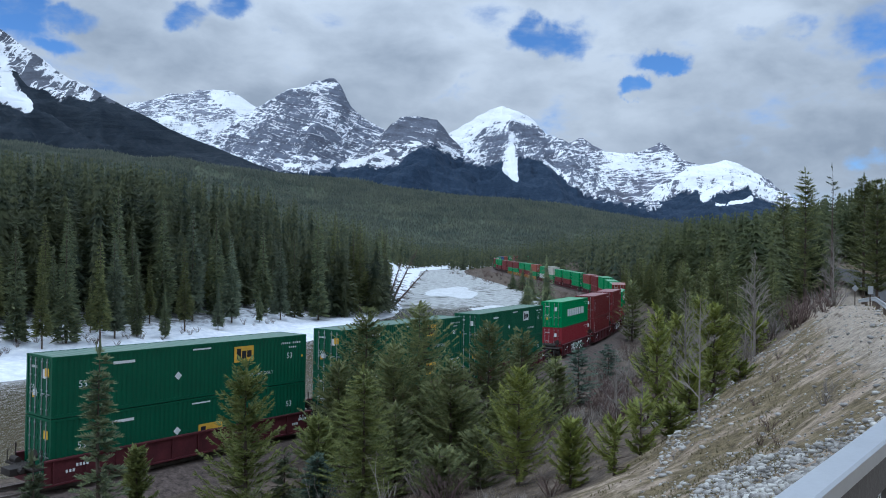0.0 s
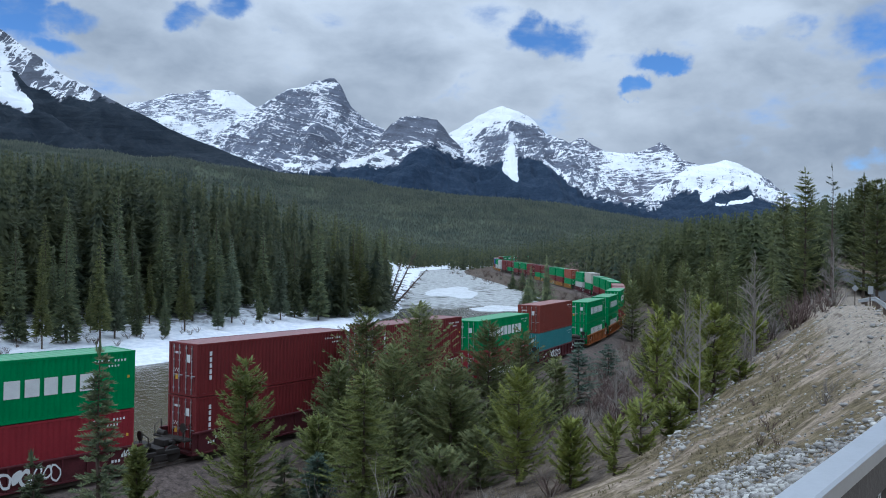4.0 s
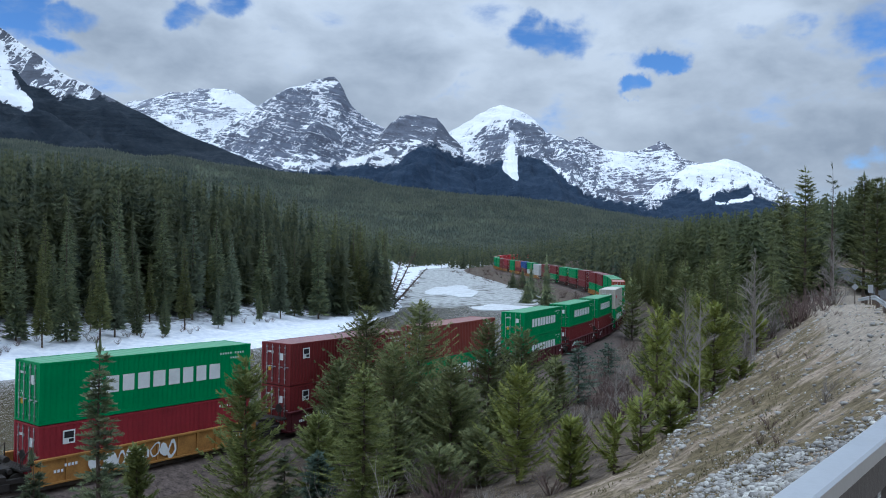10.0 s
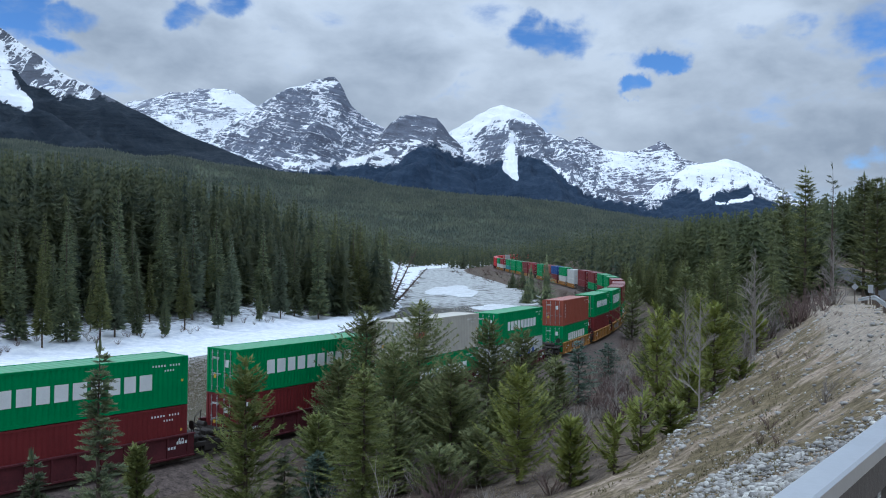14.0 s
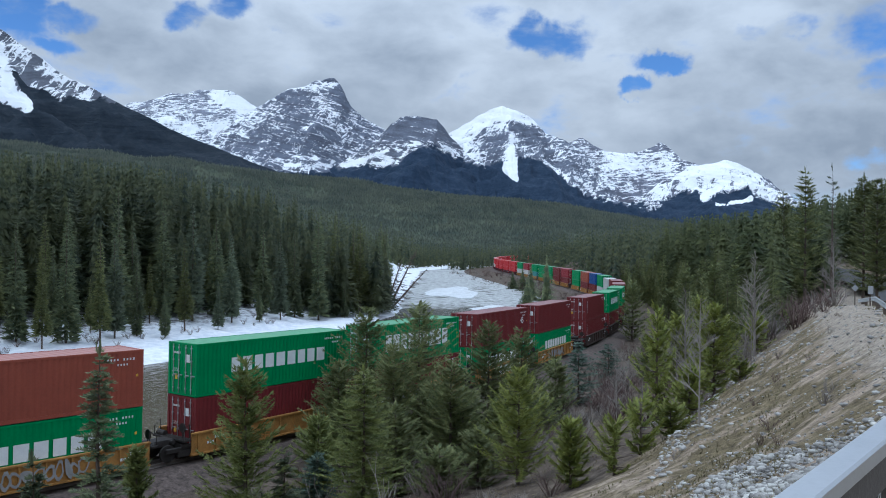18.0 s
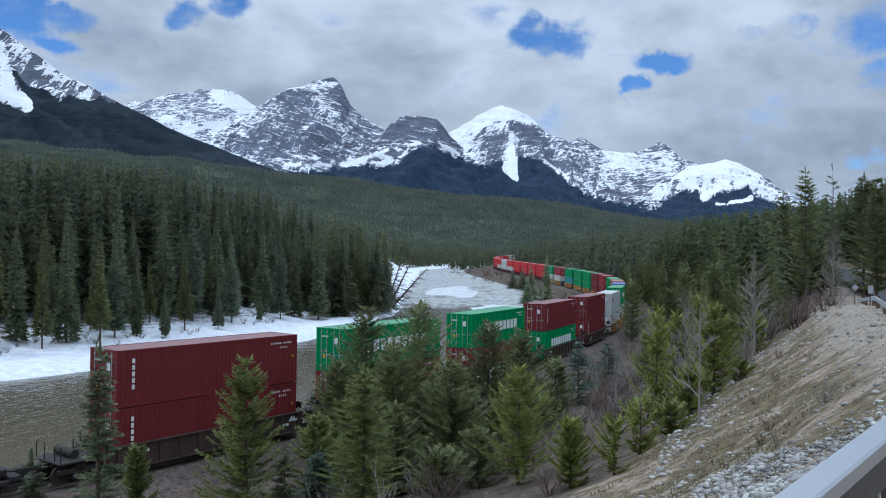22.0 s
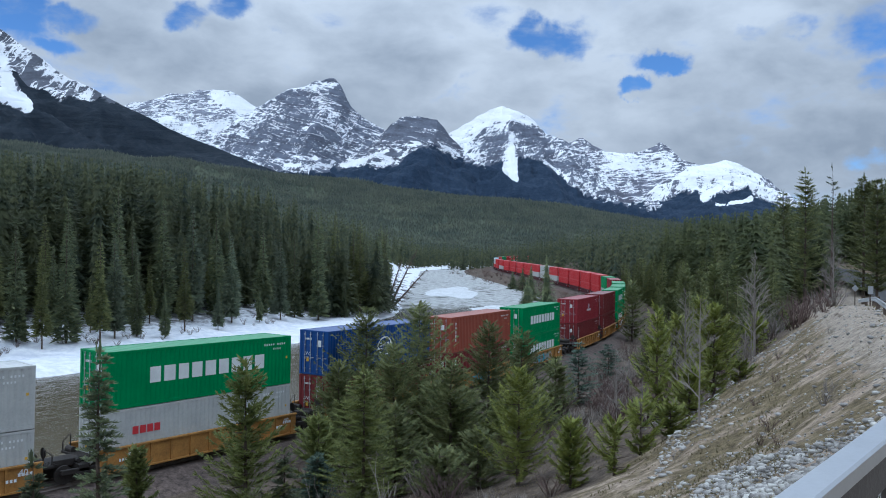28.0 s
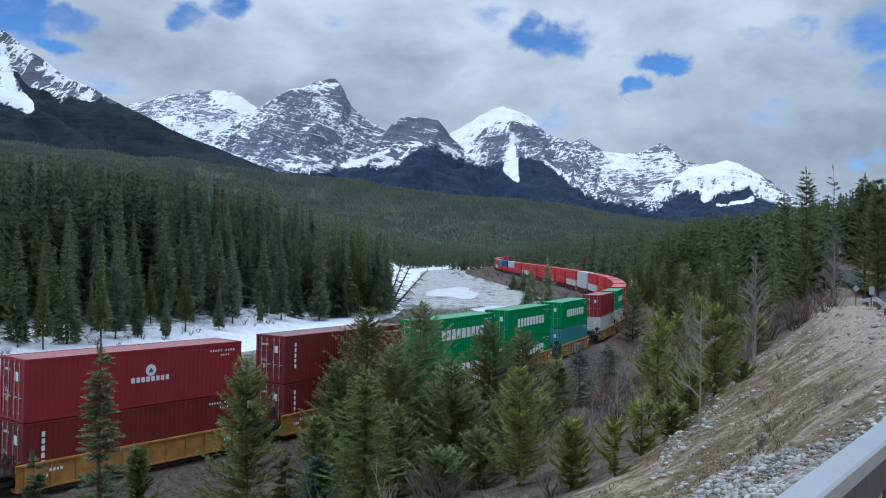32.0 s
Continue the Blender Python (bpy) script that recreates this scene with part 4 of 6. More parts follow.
def build_woods():
    # left bank
    n = 26000
    x, y = rng.uniform(-260, 10, n), rng.uniform(20, 660, n)
    b = beyond_shore(x, y)
    s, e = off_line(x, y)
    keep = (b > np.where(y > 170, np.where(y < 320, 1.5, 5), 25 + 5 * wobble(x, y, 22, 6))) & (b < 190) & in_view(x, y) & (e < -20) & ~((y > 330) & (y < 480) & (b < 20)) & ~((x > -0.068 * y) & (y < 330))
    keep &= rng.rand(n) < np.where(b < 50, 0.50, np.where(b < 90, 0.40, 0.22)) * np.where(y > 330, 0.45, 1.0) * np.where((y > 300) & (b > 45), 0.4, 1.0)
    x, y, b = x[keep], y[keep], b[keep]
    h = rng.uniform(22, 34, len(x)) * np.where(b < 30, 0.62, 1.0) * np.where(rng.rand(len(x)) < 0.15, 0.6, 1.0) * np.where(y > 200, 0.8, 1.0)
    left = np.stack([x, y, land(x, y) - 0.3, h, rng.uniform(0.75, 1.2, len(x))], 1)
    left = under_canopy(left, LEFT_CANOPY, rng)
    near = left[:, 1] < 260
    tagged(scatter("left_woods", FAR_TREES, left[near], M_WOODS, rng), "dense dark green spruce forest on the far bank", "forest", kind="stuff")
    tagged(scatter("upstream_woods", BACK_TREES, left[~near], M_WOODS, rng), "dark spruce forest along the river upstream", "forest", kind="stuff")
    # right side of the line and the valley head
    n = 26000
    x, y = rng.uniform(-60, 330, n), rng.uniform(30, 760, n)
    s, e = off_line(x, y)
    edge = np.interp(s, [0, 34, 44, 90, 125, 160, 400], [55, 46, 20, 17, 15, 13, 12])
    off = e - np.interp(s, CREST_S, CREST_E)
    on_road = ((s < 150) & (abs(off - 12) < 6.5)) | ((s < 66) & (off > -4) & (off < 18.5))
    keep = (e > edge) & (e < 120) & ~on_road & in_view(x, y) & (s > -40) & (rng.rand(n) < np.where(e < edge + 25, 0.8, np.where(x > 0.36 * y, 0.6, 0.3)) * np.where(s > 300, 0.45, 1.0))
    keep |= (y > 560) & (e < -14) & (beyond_shore(x, y) < -60) & (rng.rand(n) < 0.3)
    keep |= (s > 455) & (abs(e) > 9) & (abs(e) < 120) & (x > -20) & in_view(x, y) & (rng.rand(n) < 0.22)
    x, y = x[keep], y[keep]
    h = rng.uniform(12, 20, len(x)) * np.where(rng.rand(len(x)) < 0.15, 0.6, 1.0) * np.where(s[keep] < 100, 0.8, 1.0)
    right = np.stack([x, y, land(x, y) - 0.3, h, rng.uniform(0.8, 1.3, len(x))], 1)
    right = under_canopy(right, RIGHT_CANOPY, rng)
    near = np.hypot(right[:, 0], right[:, 1]) < 240
    tagged(scatter("right_woods", FAR_TREES[2:4] + ROUND_TREES, right[near], M_PINEWOODS, rng), "dense dark green pine forest beside the road and line", "forest", kind="stuff")
    tagged(scatter("valley_woods", BACK_TREES, right[~near], M_WOODS, rng), "dark conifer forest at the head of the river", "forest", kind="stuff")
    # the long spur, its distance haze painted into the needles
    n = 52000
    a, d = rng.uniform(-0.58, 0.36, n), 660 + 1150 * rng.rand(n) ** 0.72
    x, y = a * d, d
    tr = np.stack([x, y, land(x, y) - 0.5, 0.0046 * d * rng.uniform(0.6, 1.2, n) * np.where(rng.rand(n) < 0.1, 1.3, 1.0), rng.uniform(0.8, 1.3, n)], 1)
    tagged(scatter("hillside_woods", TINY_TREES, tr, M_HAZEWOODS, rng), "conifer forest over the long valley spur, painted haze in its grey-green", "forest", kind="stuff")


build_woods()


# ---- single trees ----
def branch_tree(height, spread, rng, whorl=0.32, per=6, rise=0.15, tip_rise=0.3, twigs=9, twig=0.34, bare=0.06, gaps=0.1, bush=1.0):
    """Needled limbs in whorls round a tapered trunk: the crown's arrays."""
    verts, tris = [], []

    def leaf(p, d, length, wide, up):
        side = d.cross(up)
        if side.length < 1e-4:
            return
        side = side.normalized() * wide
        m = p + d * (length * 0.55)
        n = len(verts)
        fold = up.normalized() * wide * 0.6
        verts.extend([tuple(p), tuple(m + side - fold), tuple(p + d * length), tuple(m - side - fold)])
        tris.extend([(n, n + 1, n + 2), (n, n + 2, n + 3)])
    z = height * bare
    UP = Vector((0, 0, 1))
    while z < height * 0.985:
        f = (z / height - bare) / (1 - bare)
        reach = spread * ((1 - f) ** 0.8) * min(1.0, 0.55 + 2.2 * f) + 0.10
        count = per if f < 0.9 else 4
        turn = rng.uniform(0, 6.28)
        for k in range(count):
            if rng.random() < gaps:
                continue
            a = turn + 6.283 * k / count + rng.uniform(-0.35, 0.35)
            out = Vector((math.cos(a), math.sin(a), 0))
            r = reach * rng.uniform(0.65, 1.15)
            lift = rise * (0.4 + 1.1 * f)
            n = max(2, int(twigs * r / max(spread, 0.1)) + 2)
            zj = z + rng.uniform(-0.4, 0.4) * whorl
            for j in range(n):
                u = (j + 0.7) / n
                p = Vector((0, 0, zj)) + out * (r * u) + UP * (r * (lift * u + tip_rise * u * u))
                size = twig * rng.uniform(0.7, 1.25) * (1.1 - 0.45 * u) * bush
                for sgn in (1, -1, 0.4, -0.4, 0.9, -0.9)[:6 if height < 14 else 5]:
                    d = (out * 0.75 + UP.cross(out) * sgn * rng.uniform(0.4, 1.0) + UP * rng.uniform(-0.15, 0.45 + tip_rise)).normalized()
                    leaf(p, d, size * 0.88, size * 0.095, UP + out * rng.uniform(-0.6, 0.6))
                if rng.random() < 0.6:
                    leaf(p, (out * 0.6 + UP * rng.uniform(0.2, 1.0)).normalized(), size * 0.8, size * 0.095, UP.cross(out))
            leaf(Vector((0, 0, zj)) + out * r * 0.85 + UP * r * (lift + tip_rise) * 0.8, (out + UP * (lift + tip_rise * 1.5)).normalized(), twig * bush, twig * 0.17, UP)
        z += whorl * rng.uniform(0.75, 1.25) * (1 - 0.35 * f)
    for k in range(3):
        leaf(Vector((0, 0, height * 0.95)), Vector((rng.uniform(-0.2, 0.2), rng.uniform(-0.2, 0.2), 1)).normalized(), height * 0.06 + 0.15, 0.05, Vector((1, k - 1.0, 0)))
    return np.array(verts, np.float32), np.array(tris, np.int32)


def trunk_mesh(height, radius, rng, limbs=0, reach=1.0):
    bm = bmesh.new()
    x, y = 0.0, 0.0
    n = 6
    for i in range(n):
        x2, y2 = x + rng.uniform(-0.012, 0.012) * height * 0.3, y + rng.uniform(-0.012, 0.012) * height * 0.3
        if i == n - 1:
            x2 = y2 = 0.0
        rod(bm, (x, y, height * i / n - (0.3 if i == 0 else 0.02)), (x2, y2, height * (i + 1) / n), radius * (1 - i / n) + 0.008, radius * (1 - (i + 1) / n) + 0.008, 7)
        x, y = x2, y2
    for i in range(limbs):
        z = height * rng.uniform(0.1, 0.92)
        a = rng.uniform(0, 6.28)
        r = reach * (1 - z / height) ** 0.8 * rng.uniform(0.4, 0.9)
        rod(bm, (0, 0, z), (math.cos(a) * r, math.sin(a) * r, z + r * rng.uniform(-0.1, 0.3)), 0.02 + radius * 0.12, 0.006, 4)
    return bm


KINDS = {  # needles, whorl, per whorl, rise, tip rise, twig, gaps, words
    "spruce_dark": (M_SPRUCE, 0.34, 6, -0.12, 0.12, 0.30, 0.28, "dark green spruce with drooping thin branches", "spruce"),
    "spruce_light": (M_PINE, 0.26, 8, -0.05, 0.18, 0.26, 0.05, "light green young spruce with dense branches", "spruce"),
    "spruce_blue": (M_BLUE, 0.30, 7, -0.05, 0.15, 0.30, 0.05, "blue-green spruce beside the track", "spruce"),
    "pine": (M_PINE, 0.36, 6, 0.25, 0.35, 0.42, 0.10, "olive-green young pine with upturned branches", "pine"),
    "pine_dark": (M_PINE_DARK, 0.36, 7, 0.15, 0.35, 0.42, 0.08, "dark green pine with upturned branch tips", "pine"),
    "pine_light": (M_PINE_LIGHT, 0.34, 6, 0.30, 0.45, 0.36, 0.10, "yellow-green young pine with upright shoots", "pine"),
    "pine_thin": (M_PINE_LIGHT, 0.55, 5, 0.45, 0.6, 0.42, 0.30, "thin yellow-green pine with sparse tufted limbs", "pine"),
    "pine_tall": (M_OLIVE, 0.42, 8, 0.0, 0.25, 0.42, 0.10, "tall dark pine at the forest edge", "pine"),
    "pine_sparse": (M_SPRUCE, 0.8, 4, 0.1, 0.2, 0.40, 0.5, "tall sparse pine with bare upper limbs", "pine")}


def conifer(kind, x, y, top, spread, rng):
    mat, whorl, per, rise, tip, twig, gaps, words, cat = KINDS[kind]
    ground = land1(x, y)
    h = top - ground
    far = 0.62 if y < 31 else 0.85 if y < 41 else 1.0 if y < 58 else 2.4 if y < 150 else 4.5
    v, t = branch_tree(h, spread, rng, whorl * far ** 0.6, per, rise, tip, 17 if y < 41 else 15 if y < 58 else 8, twig * far ** 0.5, 0.05 if h < 9 else 0.12, gaps)
    if y > 150:
        v, t = skirt_tree(26, 7, 700, rng, spread / h, 0.05, 0.9, 0.5)
        v = v * np.float32(h)
    ob = new(cat + "_tree")
    ob.location = (x, y, ground)
    part("trunk", trunk_mesh(h * 0.97, 0.035 + h * 0.010, rng, 24, spread), M_BARK, ob)
    raw("crown", v, t, mat, ob)
    tagged(ob, words, "tree", "trees along the line")


def near_trees():
    rng = random.Random(21)
    for kind, x, y, top, spread in [
    ("spruce_dark", -9.3, 22.0, 7.94, 1.16), ("spruce_dark", -10.1, 20.0, 5.46, 0.72), ("pine", -8.0, 33.0, 5.92, 2.39),
    ("pine", -11.3, 30.0, 3.10, 1.03), ("spruce_light", -3.3, 34.0, 5.57, 2.40), ("pine_dark", -4.9, 52.0, 6.51, 4.17),
    ("pine_dark", -1.4, 50.0, 7.04, 4.74), ("pine_dark", -2.8, 47.0, 4.90, 3.67), ("pine_dark", 0.5, 45.0, 4.23, 3.01),
    ("pine_dark", 3.0, 52.0, 5.69, 3.59), ("pine_dark", 5.5, 56.0, 4.81, 3.62), ("pine_light", 3.4, 36.0, 5.18, 2.35),
    ("pine_light", 5.1, 32.0, 3.88, 0.99), ("spruce_blue", 11.1, 66.0, 2.53, 2.39), ("spruce_blue", 16.4, 80.0, 0.80, 2.17),
    ("pine_thin", 10.6, 40.0, 7.67, 1.52), ("pine_light", 14.1, 42.0, 7.68, 1.75), ("pine_light", 11.3, 37.0, 5.08, 1.61),
    ("pine_light", 9.6, 34.0, 4.00, 1.23), ("pine_thin", 6.4, 30.0, 4.15, 1.14), ("pine_light", 16.9, 46.0, 4.19, 1.00),
    ("pine_thin", 8.1, 33.0, 4.42, 1.20), ("spruce_blue", -5.7, 37.0, 1.10, 1.34), ("pine_dark", -0.1, 37.0, 1.27, 2.06),
    ("pine_dark", 1.8, 40.0, 1.48, 2.14), ("spruce_dark", -6.6, 34.0, 1.99, 1.23), ("spruce_dark", 25.1, 196.0, 8.4, 3.1),
    ("spruce_dark", 26.1, 240.0, 4.6, 3.0), ("spruce_dark", 28.5, 290.0, 2.28, 2.8), ("spruce_dark", 25.9, 300.0, 0.9, 2.4),
    ("spruce_dark", 23.4, 225.0, 1.9, 2.5), ("pine_tall", 42.4, 95.0, 19.86, 2.93), ("pine_sparse", 47.0, 98.0, 20.58, 2.49),
    ("pine_tall", 44.0, 105.0, 17.87, 4.23), ("pine_tall", 47.7, 92.0, 18.98, 2.83), ("pine_tall", 45.5, 85.0, 17.77, 2.31),
    ("pine_light", 17.4, 60.0, 5.50, 1.96), ("pine_light", 22.3, 70.0, 6.34, 1.90), ("pine_light", 22.6, 64.0, 4.95, 1.74),
    ("pine_dark", 18.9, 74.0, 2.19, 2.01), ("pine_dark", 25.7, 92.0, 5.56, 2.17), ("pine_dark", 32.2, 80.0, 6.03, 2.46),
    ("pine_dark", 27.6, 118.0, 5.29, 3.08), ("pine_dark", 31.5, 105.0, 7.40, 2.99), ("pine_dark", 36.2, 108.0, 8.08, 3.33),
    ("pine_dark", 40.3, 110.0, 9.21, 3.39), ("pine_light", 25.6, 66.0, 5.01, 1.43), ("pine_dark", -5.6, 44.0, 4.33, 2.94),
    ("pine_dark", -2.3, 40.0, 2.71, 2.45), ("pine_dark", 8.4, 60.0, 2.10, 2.17), ("pine_dark", -5.2, 43.0, 2.54, 3.07),
    ("pine", -6.1, 40.0, 2.27, 1.81), ("pine_dark", 1.2, 47.0, 2.31, 2.93), ("pine_dark", 5.8, 49.0, 1.46, 2.51),
    ("pine", 3.3, 45.0, 1.90, 2.12), ("pine_dark", -0.5, 48.0, 2.62, 3.10)]:
        conifer(kind, x, y, top, spread, rng)


near_trees()


def row_trees():
    """The front rows of both forests, tree by tree."""
    rng = random.Random(33)
    kits = []
    for i in range(6):
        h = 10.0
        v, t = spray_tree(1800, 24, rng, (0.125, 0.15, 0.11, 0.14, 0.155, 0.12)[i], (0.05, 0.09, 0.14, 0.04, 0.1, 0.16)[i], 0.3, 1.0, 0.5, 0.14)
        v = v * np.float32(h)
        ob = new("spruce_tree")
        part("trunk", trunk_mesh(h * 0.97, 0.11, rng, 10, 1.2), M_BARK, ob)
        raw("crown", v, t, (M_SPRUCE, M_SPRUCE, M_OLIVE, M_SPRUCE, M_BLUE_DARK, M_OLIVE)[i], ob)
        kits.append(tagged(ob, "dark green spruce on the snowy river bank", "tree", "front row of the far bank"))
    spots = []
    tries = 0
    while len(spots) < 105 and tries < 6000:
        tries += 1
        y = rng.uniform(60, 300)
        x = rng.uniform(-0.58 * y, 5)
        b = float(beyond_shore(np.array([x]), np.array([y]))[0])
        if not (2.5 if y > 165 else 13.0) < b < (9 if y > 165 else 26) or y < 40 or (x > -14 and y < 150) or x > -0.068 * y:
            continue
        if min([math.hypot(x - p[0], y - p[1]) for p in spots] or [9]) < 3.6:
            continue
        spots.append((x, y, rng.uniform(0.5, 1.5) * (1.25 if b > 17 or y > 165 else 0.95)))
    n = 0
    for x, y, k in spots:
        kit = kits[n % 6]
        m = Matrix.Translation((x, y, land1(x, y) - 0.1)) @ Matrix.Rotation(rng.uniform(0, 6.28), 4, "Z") @ Matrix.Diagonal((k * 0.95, k * 0.95, k * 1.25, 1))
        if n < 6:
            kit.matrix_basis = m
        else:
            copy = copy_thing(kit, m)
            copy.matrix_basis = m
        n += 1
    # right edge
    kits2, n, spots = [], 0, []
    for i in range(4):
        v, t = spray_tree(1500, 15, rng, (0.17, 0.20, 0.16, 0.22)[i], 0.08, 0.05, 0.66, 0.42, 0.16)
        v = v * np.float32(10.0)
        ob = new("pine_tree")
        part("trunk", trunk_mesh(9.7, 0.12, rng, 10, 1.2), M_BARK, ob)
        raw("crown", v, t, M_OLIVE, ob)
        kits2.append(tagged(ob, "dark green pine at the edge of the forest", "tree", "front row beside the road"))
    tries = 0
    while len(spots) < 150 and tries < 16000:
        tries += 1
        y = rng.uniform(60, 240)
        x = rng.uniform(20, 0.57 * y)
        s, e = (float(q[0]) for q in off_line([x], [y]))
        edge = float(np.interp(s, [0, 34, 44, 90, 125, 160, 400], [52, 44, 19, 16, 14, 12, 11]))
        if s < 150 and (0 if s > 60 else -3) < e - np.interp(s, CREST_S, CREST_E) < 18.5:
            continue
        if not edge - 5 < e < edge + 16 or min([math.hypot(x - p[0], y - p[1]) for p in spots] or [9]) < 2.6:
            continue
        k = rng.uniform(0.35, 0.9) * (0.85 if s < 80 else 1.25)
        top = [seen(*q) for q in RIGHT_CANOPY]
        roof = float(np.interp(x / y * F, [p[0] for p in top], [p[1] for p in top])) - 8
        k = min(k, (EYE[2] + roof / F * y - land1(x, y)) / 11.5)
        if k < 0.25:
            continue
        spots.append((x, y, k))
    for x, y, k in spots:
        kit = kits2[n % 4]
        m = Matrix.Translation((x, y, land1(x, y) - 0.1)) @ Matrix.Rotation(rng.uniform(0, 6.28), 4, "Z") @ Matrix.Diagonal((k, k, k * 1.15, 1))
        if n < 4:
            kit.matrix_basis = m
        else:
            copy_thing(kit, m).matrix_basis = m
        n += 1


row_trees()


# ---- bare trees and shrubs ----
def twiggy(bm, p, d, length, r, depth, rng, split=3):
    q = p + d * length
    rod(bm, p, q, r, r * 0.65, 3)
    if depth == 0:
        return
    for k in range(split):
        a = rng.uniform(0, 6.28)
        w = (d + Vector((math.cos(a), math.sin(a), rng.uniform(-0.1, 0.5))) * rng.uniform(0.35, 0.75)).normalized()
        twiggy(bm, p + d * length * rng.uniform(0.45, 1.0), w, length * rng.uniform(0.55, 0.8), r * 0.55, depth - 1, rng, split)


def bare_tree(x, y, top, rng, words, limbs=44):
    g = land1(x, y)
    h = top - g
    ob = new("bare_tree")
    ob.location = (x, y, g)
    part("trunk", trunk_mesh(h, 0.09 if limbs > 20 else 0.035, rng), M_TWIG, ob)
    bm = bmesh.new()
    for i in range(limbs):
        f = rng.uniform(0.2, 0.97)
        a = rng.uniform(0, 6.28)
        d = Vector((math.cos(a), math.sin(a), rng.uniform(0.6, 1.5))).normalized()
        twiggy(bm, Vector((0, 0, h * f)), d, h * 0.20 * (1.15 - f), 0.034 * (1.2 - f), 2, rng, 3)
    tagged(part("crown", bm, M_TWIG, ob), kind="stuff")
    tagged(ob, words, "tree", "leafless trees on the bank")


def shrubs():
    rng = random.Random(14)
    for x, y, top in ((21.2, 55, 10.4), (15.0, 50, 8.0), (39.5, 82, 12.2), (17.2, 46, 6.0), (19.5, 60, 6.5)):
        bare_tree(x, y, top, rng, "leafless grey-brown birch on the bank")
    for x, y in ((15.0, 67), (18.4, 71), (16.1, 49.6), (13.7, 47.3), (18.5, 48.5), (12.4, 58), (20.5, 66), (17.8, 58), (22.5, 74), (14.3, 62), (9.4, 38), (10.5, 33), (23.5, 80), (11.2, 52), (26.5, 86)):
        bare_tree(x, y, land1(x, y) + rng.uniform(2.5, 5.5), rng, "thin leafless sapling in the thicket below the bank", 16)
    kits = []
    for i in range(4):
        bm = bmesh.new()
        for k in range(14):
            a = rng.uniform(0, 6.28)
            d = Vector((math.cos(a) * 0.5, math.sin(a) * 0.5, rng.uniform(0.7, 1.2))).normalized()
            twiggy(bm, Vector((math.cos(a), math.sin(a), -0.1)) * rng.uniform(0, 0.25), d, rng.uniform(0.4, 0.7), 0.017, 2, rng, 2)
        me = bpy.data.meshes.new("shrub")
        bm.to_mesh(me); bm.free()
        me.materials.append(M_SHRUB if i % 2 else M_TWIG)
        ob = new("shrub", me)
        kits.append(tagged(ob, "leafless grey shrub beside the railway" if i % 2 == 0 else "leafless red-brown shrub beside the railway", "shrub", "bare shrubs along the line"))
    brush = [[], [], [], []]
    n = 0
    while n < 540:
        s = rng.uniform(-30, 110)
        e = rng.uniform(6.5, 24)
        if n > 215:
            s = rng.uniform(95, 420)
            e = rng.uniform(-float(np.interp(s, [120, 200, 300, 450], [14, 17, 23, 28])), -5.5)
        if n > 290:
            s, e = rng.uniform(-5, 90), rng.uniform(7, 17)
        if n > 420:
            s, e = rng.uniform(34, 62), rng.uniform(15, 29)
        p = on_line(s, e)
        if n >= 500:
            s = rng.uniform(-14, 36)
            p = on_line(s, float(np.interp(s, CREST_S, CREST_E)) - rng.uniform(0.5, 9))
        elif n > 455:
            p = Vector((rng.uniform(-75, -8), rng.uniform(70, 160), 0))
            b = float(beyond_shore(np.array([p.x]), np.array([p.y]))[0])
            if not 12 < b < 18:
                continue
        if p.y < 12 or abs(p.x) > p.y * 0.58 + 2 or (420 < n < 456 and p.x > 0.497 * p.y):
            continue
        if rng.random() > (0.7 if s < 10 else 1.0):
            continue
        k = rng.uniform(0.8, 2.0) if n < 216 or 290 < n < 420 or n > 455 else rng.uniform(1.4, 3.0)
        k *= 0.28 if n >= 500 else 0.65 if n > 455 else 1.0
        m = Matrix.Translation((p.x, p.y, land1(p.x, p.y))) @ Matrix.Rotation(rng.uniform(0, 6.28), 4, "Z") @ Matrix.Diagonal((k, k, k * rng.uniform(0.8, 1.2), 1))
        if n < 4:
            kits[n].matrix_basis = m
        elif n < 216 or n >= 500:
            copy_thing(kits[n % 4], m).matrix_basis = m
        else:
            brush[n % 4].append(m)
        n += 1
    # the farther thickets, too dense to tell one bush from another
    for half, words in ((0, "thicket of leafless grey brush by the track and river"), (1, "thicket of leafless red-brown brush by the track and river")):
        vs, fs, base = [], [], 0
        for k in (half, half + 2):
            me = kits[k].data
            co = np.array([v.co[:] for v in me.vertices])
            me.calc_loop_triangles()
            tri = np.array([t.vertices[:] for t in me.loop_triangles])
            for m in brush[k]:
                a = np.array(m)
                vs.append(co @ a[:3, :3].T + a[:3, 3]); fs.append(tri + base); base += len(co)
        tagged(raw("brush", np.concatenate(vs), np.concatenate(fs), (M_TWIG, M_SHRUB)[half]), words, "brush", kind="stuff")


shrubs()


